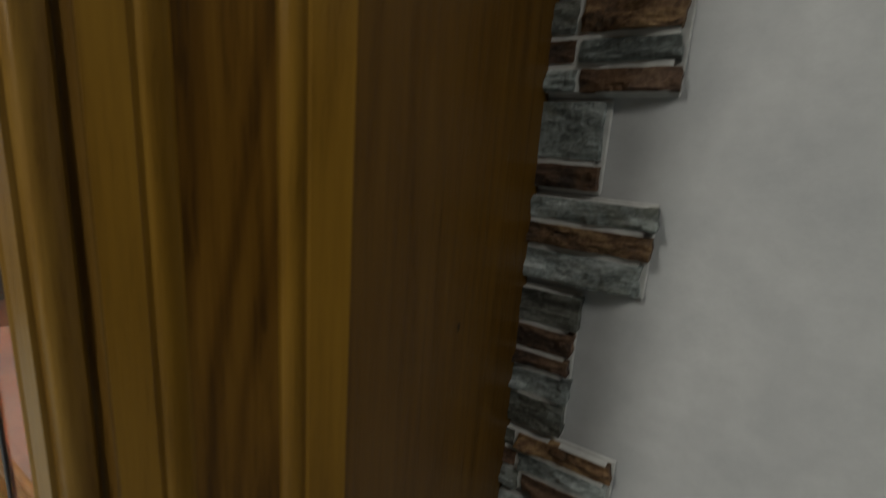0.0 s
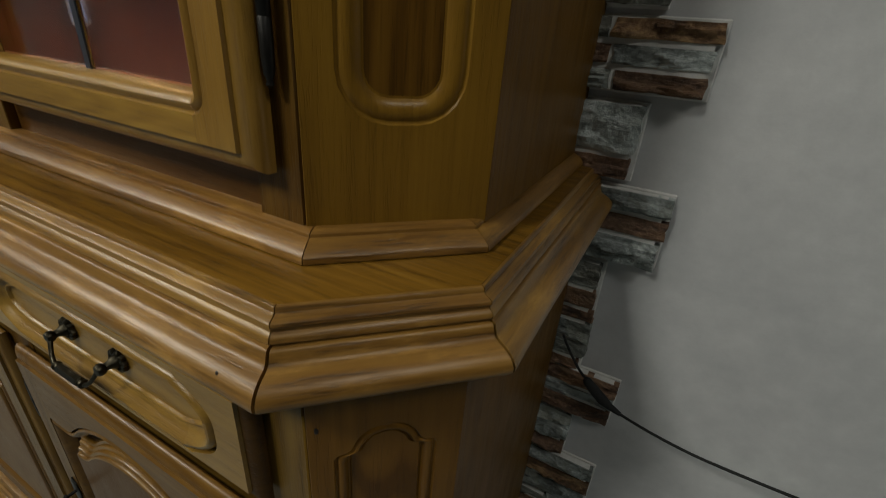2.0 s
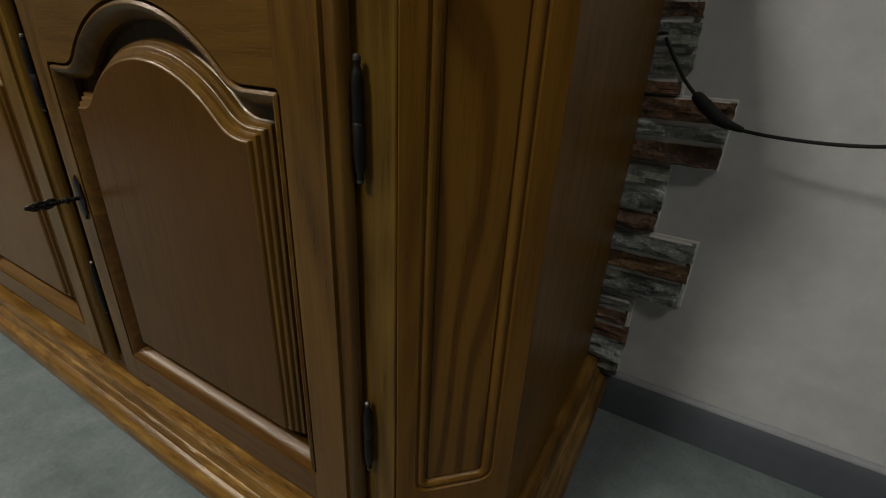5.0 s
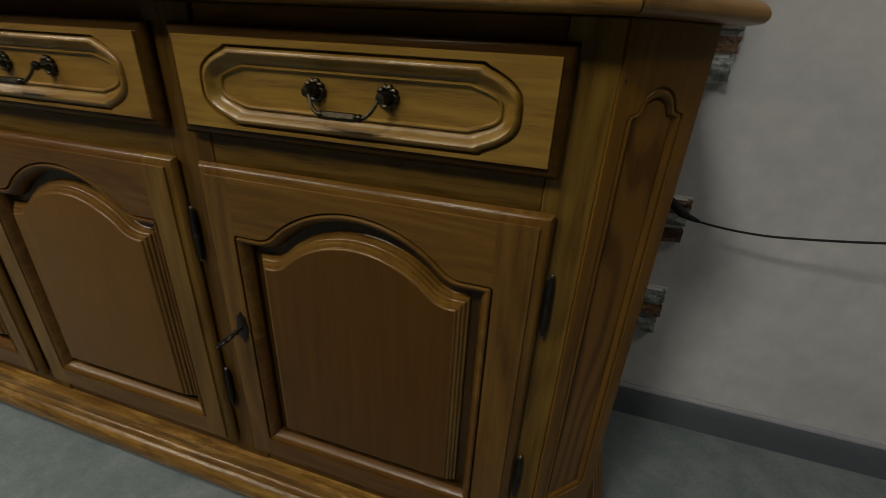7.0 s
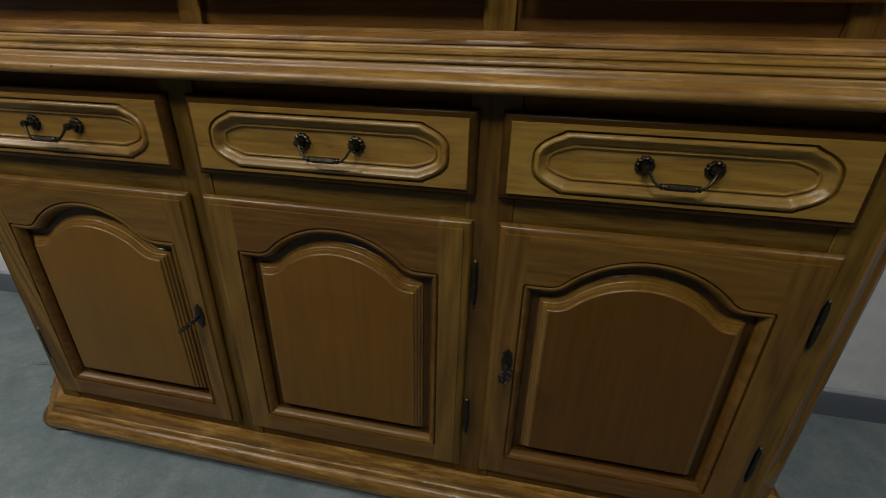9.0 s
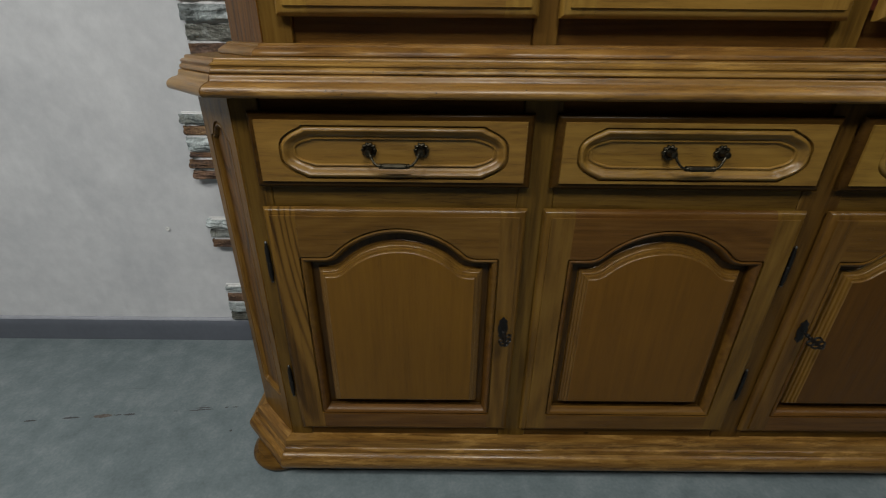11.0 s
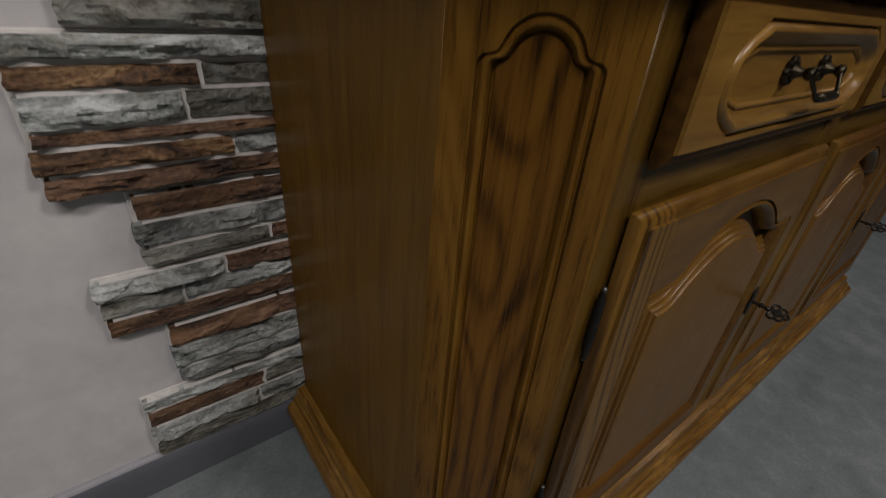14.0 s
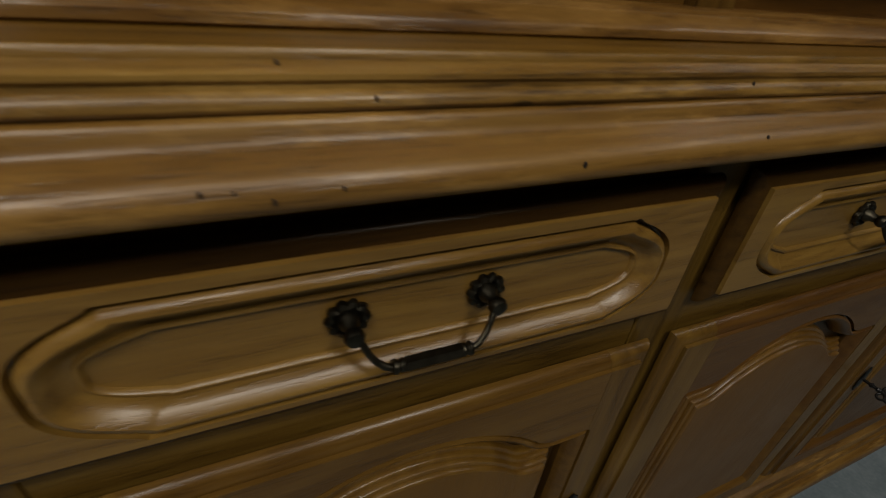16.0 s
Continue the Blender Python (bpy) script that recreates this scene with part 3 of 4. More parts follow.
def rosette_mesh(x, y, z):
    """A fluted round plate with a knob, on the plane y."""
    bm = bmesh.new()
    rows = []
    steps = 40
    for r, h in ((0.0110, 0.0), (0.0114, 0.0014), (0.0106, 0.0036), (0.0086, 0.0046), (0.0062, 0.0030), (0.0058, 0.0060), (0.0040, 0.0085), (0.0034, 0.0120), (0.0052, 0.0140), (0.0056, 0.0165), (0.0044, 0.0190), (0.0010, 0.0200)):
        lobes = 0.2 if 0.008 < r else 0.0
        rows.append([bm.verts.new((x + r * (1 + lobes * abs(math.cos(5 * 2 * math.pi * i / steps)) - lobes * 0.5) * math.cos(2 * math.pi * i / steps), y - h, z + r * (1 + lobes * abs(math.cos(5 * 2 * math.pi * i / steps)) - lobes * 0.5) * math.sin(2 * math.pi * i / steps))) for i in range(steps)])
    for a, b in zip(rows, rows[1:]):
        for i in range(steps):
            bm.faces.new((a[i], a[(i + 1) % steps], b[(i + 1) % steps], b[i]))
    bm.faces.new(rows[0])
    bm.faces.new(rows[-1])
    return bm


def bail_mesh(x, y, z, half, tilt):
    """The drop handle between two knobs: two slender bowed arms, beads and a six-sided grip."""
    arm = [(-half, 0.0, 0.0021), (-half + 0.0030, -0.0032, 0.0021), (-half + 0.0052, -0.0085, 0.0019), (-half + 0.0085, -0.0140, 0.0019), (-half + 0.0130, -0.0186, 0.0020), (-half + 0.0165, -0.0200, 0.0021)]
    beads = [(-half + 0.0165, -0.0202, 0.0022), (-half + 0.0178, -0.0202, 0.0040), (-half + 0.0194, -0.0202, 0.0043), (-half + 0.0208, -0.0202, 0.0030), (-half + 0.0222, -0.0202, 0.0040), (-half + 0.0236, -0.0202, 0.0036)]
    grip = [(-half + 0.0228, -0.0203, 0.0030), (-half + 0.0240, -0.0203, 0.0044), (half - 0.0240, -0.0203, 0.0044), (half - 0.0228, -0.0203, 0.0030)]

    def bar(rows, steps, phase=0.0):
        return tube([(x + u, y + v * math.sin(radians(tilt)), z + v * math.cos(radians(tilt))) for u, v, _ in rows], [r for _, _, r in rows], steps, phase)

    flip = lambda rows: [(-u, v, r) for u, v, r in rows]
    return join([bar(arm, 10), bar(flip(arm), 10), bar(beads, 12), bar(flip(beads), 12), bar(grip, 6, 0.35)])


def key_mesh(x, y, z, turn):
    """An old key in its lock: shank, collars and a broad pierced clover bow."""
    bms = [lathe([(0.0022, 0.0), (0.0024, 0.010), (0.0042, 0.0115), (0.0042, 0.0135), (0.0024, 0.015), (0.0024, 0.019), (0.0040, 0.0205), (0.0030, 0.024)], 12, "y")]
    for cu, ch, r in ((-0.0068, 0.0295, 0.0050), (0.0068, 0.0295, 0.0050), (-0.0050, 0.0385, 0.0050), (0.0050, 0.0385, 0.0050), (0.0, 0.0340, 0.0040), (0.0, 0.0450, 0.0034)):
        ring = [(cu + r * math.sin(2 * math.pi * i / 16), -(ch - r * math.cos(2 * math.pi * i / 16)), 0.0) for i in range(17)]
        bms.append(tube(ring, 0.0019, 8))
    bms.append(tube([(0, -0.022, 0), (0, -0.030, 0), (0, -0.044, 0)], [0.0030, 0.0034, 0.0022], 8))
    bm = join(bms)
    bm.transform(Matrix.Translation((x, y, z)) @ pose(0, 0, 0, 0, turn, 0))
    return bm


def escutcheon_mesh(x, y, z):
    """A small pointed plate round the keyhole."""
    half = [(0.0, 0.026), (0.003, 0.021), (0.0075, 0.017), (0.0065, 0.011), (0.009, 0.004), (0.009, -0.004), (0.0065, -0.011), (0.0075, -0.017), (0.003, -0.021), (0.0, -0.026)]
    ring = half + [(-u, v) for u, v in half[-2:0:-1]]
    return rings_mesh([[(x + u, y, z + v) for u, v in ring], [(x + u, y - 0.0014, z + v) for u, v in ring], [(x + 0.8 * u, y - 0.0022, z + 0.88 * v) for u, v in ring]])


def swept(path, profile, caps=True):
    """A moulding: path is a list of plan corners with outward mitre ways; profile of (way out, height)."""
    bm = bmesh.new()
    rows = []
    (xa, ya), (mxa, mya) = path[0]
    (xb, yb), (mxb, myb) = path[1]
    steps = max(2, int(math.hypot(xb - xa, yb - ya) / 0.022))
    for i in range(steps + 1):
        u = i / steps
        x, y, mx, my = xa + (xb - xa) * u, ya + (yb - ya) * u, mxa + (mxb - mxa) * u, mya + (myb - mya) * u
        row = []
        for d, z in profile:
            # planed by hand: the edge wanders a little along its length
            px, py = x + mx * d, y + my * d
            w = 0.0007 * noise.noise(Vector((px * 9, py * 9, z * 30))) + 0.0004 * noise.noise(Vector((px * 31, py * 31, z * 80 + 5)))
            row.append(bm.verts.new((px + mx * w, py + my * w, z + w * 0.5)))
        rows.append(row)
    for a, b in zip(rows, rows[1:]):
        for i in range(len(profile) - 1):
            bm.faces.new((a[i], a[i + 1], b[i + 1], b[i]))
    if caps:
        bm.faces.new(rows[0])
        bm.faces.new(rows[-1])
    return bm


K = math.tan(radians(22.5))


def plan_runs(front, xl, xr, side_l, side_r, back=-0.004, gap=0.0004, mats=(mould_x, mould_cr, mould_cl, mould_y)):
    """The five straight runs of a canted front: names, ends with mitre ways, grain."""
    rear_l, rear_r = front + (xl - side_l), front + (side_r - xr)
    g = gap
    return (
        ("front", ((xl + g, front), (-K, -1)), ((xr - g, front), (K, -1)), mats[0]),
        ("slant", ((xr + g * 0.7, front + g * 0.7), (K, -1)), ((side_r - g * 0.7, rear_r - g * 0.7), (1, -K)), mats[1]),
        ("slant", ((side_l + g * 0.7, rear_l - g * 0.7), (-1, -K)), ((xl - g * 0.7, front + g * 0.7), (-K, -1)), mats[2]),
        ("side", ((side_r, rear_r + g), (1, -K)), ((side_r, back), (1, 0)), mats[3]),
        ("side", ((side_l, back), (-1, 0)), ((side_l, rear_l + g), (-1, -K)), mats[3]),
    )


# ---- the room ----
ROOM_L, ROOM_R, ROOM_F, ROOM_H = -3.0, 3.0, -4.2, 2.6


def setting(name, bm, mat, label, category, smooth=0):
    return tagged(finish(name, bm, mat, smooth=smooth), label, category, kind="structure")


setting("floor", box(ROOM_L - 0.1, ROOM_R + 0.1, ROOM_F - 0.1, 0.1, -0.1, 0.0), floor_mat, "mottled grey concrete-look floor with dark scuffs", "floor")
wall_north = setting("wall_north", box(ROOM_L - 0.1, ROOM_R + 0.1, 0.0, 0.1, 0.0, ROOM_H), wall_plaster, "grey-white plastered wall with strips of ledge stone", "wall")
setting("wall_east", box(ROOM_R, ROOM_R + 0.1, ROOM_F, 0.0, 0.0, ROOM_H), east_wall, "unseen room wall, dark brown to cut grey reflections", "wall")
setting("wall_south", box(ROOM_L - 0.1, ROOM_R + 0.1, ROOM_F - 0.1, ROOM_F, 0.0, ROOM_H), far_wall, "unseen room wall, kept dark to cut bounced light", "wall")
# the west wall with an opening for the added window
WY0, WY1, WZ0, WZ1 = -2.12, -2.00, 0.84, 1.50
setting("wall_west", join([box(ROOM_L - 0.1, ROOM_L, ROOM_F, WY0, 0, ROOM_H), box(ROOM_L - 0.1, ROOM_L, WY1, 0.0, 0, ROOM_H), box(ROOM_L - 0.1, ROOM_L, WY0, WY1, 0, WZ0), box(ROOM_L - 0.1, ROOM_L, WY0, WY1, WZ1, ROOM_H)]), west_wall, "unseen room wall, kept dim to clear the panes, with an added narrow window", "wall")
setting("ceiling", box(ROOM_L - 0.1, ROOM_R + 0.1, ROOM_F - 0.1, 0.1, ROOM_H, ROOM_H + 0.1), ceiling_dark, "unseen ceiling, kept dark to cut bounced light", "ceiling")
# window added so that its reflection draws the streak in the glass
window = tagged(new("added_window_1"), "added white framed window that puts a blue streak in the pane", "window", kind="structure")
part("window_frame", join([box(ROOM_L - 0.06, ROOM_L - 0.01, WY0, WY0 + 0.02, WZ0, WZ1), box(ROOM_L - 0.06, ROOM_L - 0.01, WY1 - 0.02, WY1, WZ0, WZ1), box(ROOM_L - 0.06, ROOM_L - 0.01, WY0 + 0.02, WY1 - 0.02, WZ0, WZ0 + 0.02), box(ROOM_L - 0.06, ROOM_L - 0.01, WY0 + 0.02, WY1 - 0.02, WZ1 - 0.02, WZ1)]), white_plastic, window, smooth=0)
tagged(finish("backdrop", box(ROOM_L - 0.4, ROOM_L - 0.38, WY0 - 0.4, WY1 + 0.4, WZ0 - 0.4, WZ1 + 0.4), streak_glow, smooth=0), "blue glowing sheet behind the added window", "sky", kind="structure")
# bodies for the assumed ceiling lamps
for cx, cy, size, deep, _, _ in PANELS:
    h, k = size / 2, deep / 2
    lamp = thing("assumed_ceiling_light", "unseen flat lit panel, assumed on the ceiling to light the cabinet", "lamp", group="ceiling panels")
    o, q = h + 0.012, k + 0.012
    part("frame", join([box(cx - o, cx + o, cy - q, cy - k, 2.583, 2.6), box(cx - o, cx + o, cy + k, cy + q, 2.583, 2.6), box(cx - o, cx - h, cy - k, cy + k, 2.583, 2.6), box(cx + h, cx + o, cy - k, cy + k, 2.583, 2.6)]), white_plastic, lamp, smooth=0)
    part("diffuser", box(cx - h, cx + h, cy - k, cy + k, 2.59, 2.598), panel_glow, lamp, smooth=0)

# skirting: a body with a rounded top and a pale lip, left and right of the cabinet
for n, (x0, x1) in enumerate(((ROOM_L, -0.72), (0.72, ROOM_R))):
    skirt = tagged(new("baseboard"), "dark grey plastic skirting board with a paler lip", "baseboard", kind="structure")
    prof = [(-0.0005, 0.0), (-0.015, 0.0), (-0.015, 0.05), (-0.0135, 0.066), (-0.011, 0.071), (-0.0005, 0.071)]
    part("board", rings_mesh([[(x0, y, z) for y, z in prof], [(x1, y, z) for y, z in prof]], fill=False), baseboard_grey, skirt)
    lip = [(-0.0005, 0.0715), (-0.0105, 0.0715), (-0.009, 0.0755), (-0.005, 0.078), (-0.0005, 0.078)]
    part("lip", rings_mesh([[(x0, y, z) for y, z in lip], [(x1, y, z) for y, z in lip]], fill=False), baseboard_lip, skirt)

# a worn seam in the floor, dark here and there: ends, half width, way off the seam
scuff_dark = plain("dark_floor_wear", (0.050, 0.050, 0.052), 0.7, 0.0, 90.0, 0.4, 0.3, 0.001)
scuff_brown = plain("brown_floor_wear", (0.105, 0.090, 0.076), 0.75, 0.0, 120.0, 0.5, 0.3, 0.001)
scuff_rng = random.Random(3)
for x0, x1, half, off in ((-0.914, -0.930, 0.0014, 0.0), (-0.939, -0.949, 0.0016, 0.001), (-0.976, -1.037, 0.0015, -0.002), (-0.984, -1.024, 0.0016, 0.005), (-0.998, -1.012, 0.0010, 0.011), (-1.064, -1.075, 0.0012, 0.0), (-1.166, -1.196, 0.0032, -0.001), (-1.200, -1.221, 0.0016, 0.0), (-1.222, -1.268, 0.0062, 0.0), (-1.30, -1.342, 0.0030, 0.001), (-1.40, -1.43, 0.0024, 0.0), (-0.898, -0.904, 0.0030, -0.078)):
    ring = []
    n = 12
    for i in range(n + 1):
        u = i / n
        x = x0 + (x1 - x0) * u
        ring.append((x, -0.292 + (x + 0.917) * 0.104 + off + scuff_rng.uniform(-0.0006, 0.0006), half * math.sin(math.pi * u) ** 0.6 * scuff_rng.uniform(0.6, 1.15)))
    edge = [(x, y - w) for x, y, w in ring] + [(x, y + w) for x, y, w in ring[::-1]]
    bm = rings_mesh([[(x, y, 0.0) for x, y in edge], [(x, y, 0.0005) for x, y in edge]])
    tagged(finish("floor_wear", bm, scuff_brown if half > 0.005 else scuff_dark, smooth=0), "thin dark worn streak in the grey floor", "floor mark", "floor streaks", "structure")

# ---- the sideboard (base cabinet) ----
CARC, FACE = -0.465, -0.482
BL, BR, SL, SR = -0.704, 0.704, -0.792, 0.783
BODY_Z0, BODY_Z1 = 0.097, 0.7982
sideboard = thing("sideboard", "rustic lacquered oak sideboard with three drawers and three arched doors", "sideboard")


def slab(name, parent, x0, x1, y0, y1, z0, z1, mat, label="", bevel=0.0012):
    return part(name, box(x0, x1, y0, y1, z0, z1, bevel, 1), mat, parent, label)


# face frame; the right stile keeps the lighter oak, as it stands lit
for x0, x1 in ((BL, -0.66), (-0.262, -0.205), (0.196, 0.262), (0.655, BR)):
    slab("stile", sideboard, max(x0, BL + 0.0018), min(x1, BR - 0.0018), CARC, CARC + 0.02, BODY_Z0, BODY_Z1, wood_z if x1 == BR else shaded_frame_z)
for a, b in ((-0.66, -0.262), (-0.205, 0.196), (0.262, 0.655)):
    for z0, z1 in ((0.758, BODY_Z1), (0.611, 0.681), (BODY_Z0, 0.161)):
        # top rails sit deeper and take the dull oak for the overhang's shade
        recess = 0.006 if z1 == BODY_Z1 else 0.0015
        slab("rail", sideboard, a, b, CARC + recess, CARC + 0.03, z0, z1, rail_shaded if z1 == BODY_Z1 else shaded_frame_x)
slab("back_panel", sideboard, SL + 0.02, SR - 0.02, -0.03, -0.022, BODY_Z0, BODY_Z1, wood_z)
slab("floor_panel", sideboard, SL + 0.02, SR - 0.02, -0.36, -0.03, 0.112, 0.13, wood_x)
slab("side_panel", sideboard, SR - 0.02, SR, CARC + (SR - BR), -0.02, BODY_Z0, BODY_Z1, side_z, bevel=0.0004)
slab("side_panel", sideboard, SL, SL + 0.02, CARC + (BL - SL), -0.02, BODY_Z0, BODY_Z1, side_z, bevel=0.0004)


def canted(name, parent, width, z0, z1, outline_of, corner, slant, mats, carve):
    """A slanting corner board with a carved panel; corner: its front edge in plan; slant: +1 right, -1 left."""
    o = outline_of(0.0)
    rings = [at_depth(frame_ring(o, 0, width, z0, z1, 0.0), 0.019), at_depth(frame_ring(o, 0, width, z0, z1, 0.0), 0.0004), at_depth(frame_ring(o, 0, width, z0, z1, 0.0004), 0.0)]
    rings += [at_depth(outline_of(d), h) for d, h in carve]
    if slant < 0:
        rings = [[(width - x, y, z) for x, y, z in r] for r in rings]
        m = Matrix.Translation((corner[0], corner[1], 0)) @ pose(0, 0, 0, 0, 0, -45) @ Matrix.Translation((-width, 0, 0))
    else:
        m = Matrix.Translation((corner[0], corner[1], 0)) @ pose(0, 0, 0, 0, 0, 45)
    a = rings_mesh(rings, fill=False)
    a.transform(m)
    board = part(name, a, mats[0], parent)
    bm = bmesh.new()
    bm.faces.new([bm.verts.new(p) for p in rings[-1]])
    bm.transform(m)
    part("carved_field", bm, mats[1], board, smooth=0)
    return board


CWR, CWL = (SR - BR) * math.sqrt(2), (BL - SL) * math.sqrt(2)
cant_right = lambda d: shouldered_arch(0.0165, CWR - 0.019, 0.192, 0.747, d)
cant_left = lambda d: shouldered_arch(0.022, CWL - 0.022, 0.192, 0.754, d)
canted("corner_board", sideboard, CWR, BODY_Z0, BODY_Z1, cant_right, (BR, CARC), 1, (brown_z, field_right), [(d, h * 0.65) for d, h in CANT_CARVE])
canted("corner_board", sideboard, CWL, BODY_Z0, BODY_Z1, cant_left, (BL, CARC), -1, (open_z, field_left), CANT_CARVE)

# plinth: five mitred runs with a stepped profile
PLINTH = [(-0.03, 0.105), (0.004, 0.105), (0.01, 0.103), (0.0125, 0.098), (0.012, 0.092), (0.0135, 0.088), (0.017, 0.0865), (0.0195, 0.082), (0.0195, 0.0785), (0.0235, 0.077), (0.0285, 0.0735), (0.0325, 0.067), (0.034, 0.058), (0.0325, 0.047), (0.028, 0.04), (0.02, 0.037), (-0.03, 0.037)]
for n, a, b, mat in plan_runs(-0.473, -0.709, 0.707, -0.797, 0.790, back=-0.02, mats=(plinth_x, plinth_cr, plinth_cl, plinth_y)):
    part("plinth_" + n, swept((a, b), PLINTH), mat, sideboard)
for x, y in ((-0.748, -0.422), (0.736, -0.422), (-0.752, -0.08), (0.744, -0.08)):
    part("bun_foot", lathe([(0.040, 0.0), (0.055, 0.003), (0.065, 0.011), (0.0675, 0.020), (0.064, 0.029), (0.057, 0.0355), (0.055, 0.0385)], 28, at=(x, y, 0)), wood_x, sideboard)


def lower_door(x0, x1, z0, z1, p0, p1, field_mat, hinge_right, key_x):
    """Overlay door: mitre-round edge, frame of two stiles and two rails, raised arched field; p0, p1: sides of its sunk panel."""
    zb, zs, rise = z0 + 0.048, z1 - 0.087, 0.055
    out = lambda d: arch_outline(p0, p1, zb, zs, zs + rise, 0.155, 0.03, d)

    def field_out(d):
        # the field follows with a flatter arch that runs out into its corners
        return arch_outline(p0 + d, p1 - d, zb + d, zs - d, zs + rise - d * 1.12, 0.155 - 0.6 * d, 0.03 + 0.2 * d, 0.0, 0.0012, 0.0012)

    rings = edge_rings(out(0.0), x0, x1, z0, z1, FACE, CARC - 0.0008, 0.0115)
    rings += [at_depth(out(d), FACE + h) for d, h in DOOR_BEAD]
    sunk = len(rings) - 3
    whole = rings_mesh(rings[:sunk + 1], fill=False)
    door = new("door")
    door.parent = sideboard
    # recess round the field, its shade painted as a dark tone
    part("sunk_cove", rings_mesh(rings[sunk:] + [at_depth(field_out(d), FACE + h) for d, h in DOOR_FIELD[:2]], fill=False), cove_shade, door, "cove round the field, darkened for its shade")
    a, b = p0 + 0.003, p1 - 0.003
    part("stile", cut(whole, keep_x1=a - 0.0002), bold_z if key_x and not hinge_right else stile_z, door)
    part("stile", cut(whole, keep_x0=b + 0.0002), stile_z, door)
    part("rail", cut(whole, a, b, (z0 + z1) / 2), rail_x, door)
    part("rail", cut(whole, a, b, None, (z0 + z1) / 2), rail_x, door)
    whole.free()
    field = part("raised_field", rings_mesh([at_depth(field_out(d), FACE + h) for d, h in DOOR_FIELD[-2:]]), field_mat, door)
    part("stepped_edge", rings_mesh([at_depth(field_out(d), FACE + h) for d, h in DOOR_FIELD[1:-1]], fill=False), highlit_step_z, field, "stepped edge of the field, slightly worn and paled for its highlight")
    hx = x1 + 0.0062 if hinge_right else x0 - 0.0062
    for h0, h1 in ((0.486, 0.563), (0.218, 0.295)):
        part("hinge", hinge_mesh(hx, CARC - 0.0055, h0, h1), iron, door, "dark iron pin hinge")
        for tip in (h0 + 0.0010, h1 - 0.0010):
            part("hinge_tip", lathe([(0.0008, tip - 0.0028), (0.0024, tip - 0.0014), (0.0026, tip), (0.0024, tip + 0.0014), (0.0008, tip + 0.0028)], 10, at=(hx, CARC - 0.0055, 0)), bright_steel, door, "bright metal pin tip")
    if key_x:
        part("keyhole_plate", escutcheon_mesh(key_x, FACE - 0.0004, 0.398), iron, door, "pointed dark metal keyhole plate")
        part("key", key_mesh(key_x, FACE - 0.002, 0.398, -34), iron, door, "old dark metal key in the lock")
    return door


lower_door(-0.677, -0.246, 0.133, 0.628, -0.6265, -0.287, panel_z, False, -0.272)
lower_door(-0.2195, 0.209, 0.133, 0.628, -0.171, 0.163, panel_z, True, None)
lower_door(0.2445, 0.671, 0.133, 0.628, 0.287, 0.620, panel_red, True, 0.276)


def drawer(x0, x1, z0, z1, p0, p1, pull):
    """Drawer front with a dark rounded edge and a sunk panel from p0 to p1, framed by a bead and a cove."""
    out = lambda d: oval_outline(p0, p1, z0 + 0.0155, z1 - 0.0180, 0.038, d)
    o = out(0.0)
    rings = edge_rings(o, x0, x1, z0, z1, FACE, CARC - 0.0008, 0.0105)
    rings += [at_depth(out(d), FACE + h) for d, h in DRAWER_CARVE]
    d = part("drawer", rings_mesh(rings[10:]), drawer_x, sideboard)
    part("edge", rings_mesh(rings[:11], fill=False), edge_dark, d, "darker rounded drawer edge")
    cx, cz = pull, 0.7225
    for s in (-1, 1):
        part("rosette", rosette_mesh(cx + s * 0.04, FACE + 0.0088, cz), brass, d, "fluted dark brass rosette")
    part("drop_handle", bail_mesh(cx, FACE + 0.0088 - 0.0165, cz, 0.04, 22), brass, d, "dark brass drop handle")
    return d


for x0, x1, p0, p1, pull in ((-0.676, -0.247, -0.632, -0.284, -0.457), (-0.2145, 0.2095, -0.180, 0.174, 0.0015), (0.2395, 0.668, 0.280, 0.629, 0.4565)):
    drawer(x0, x1, 0.6625, 0.7785, p0, p1, pull)


def knot_mesh(x, y, z, r, turn):
    """A small dark knot, slightly proud of the wood."""
    bm = lathe([(r, -0.0004), (r * 0.9, 0.0003), (r * 0.5, 0.0006), (r * 0.1, 0.0006)], 14, "y")
    bm.transform(Matrix.Translation((x, y, z)) @ pose(0, 0, 0, 0, 0, turn) @ Matrix.Diagonal((0.8, 1.0, 1.5, 1.0)))
    return bm


part("knot", knot_mesh(0.7085, -0.4605, 0.751, 0.0020, 45), knot_brown, sideboard, "small dark knot in the oak")

# ---- worktop with its two stacked mouldings ----
worktop = thing("worktop", "thick lacquered oak worktop with canted corners and a rounded moulded edge", "worktop")
TOP_Z = 0.8500
W_FRONT, WL, WR, WSL, WSR = -0.4828, -0.7145, 0.6985, -0.809, 0.7965
UPPER_EDGE = [(-0.0152, TOP_Z), (-0.0134, 0.8496), (-0.0124, 0.8482), (-0.0122, 0.8460), (-0.0106, 0.8447), (-0.0076, 0.8441), (-0.0056, 0.8426), (-0.0054, 0.8406), (-0.0068, 0.8390), (-0.0066, 0.8370), (-0.0046, 0.8357), (-0.0032, 0.8336), (-0.0030, 0.8314), (-0.0042, 0.8297), (-0.0152, 0.8294)]
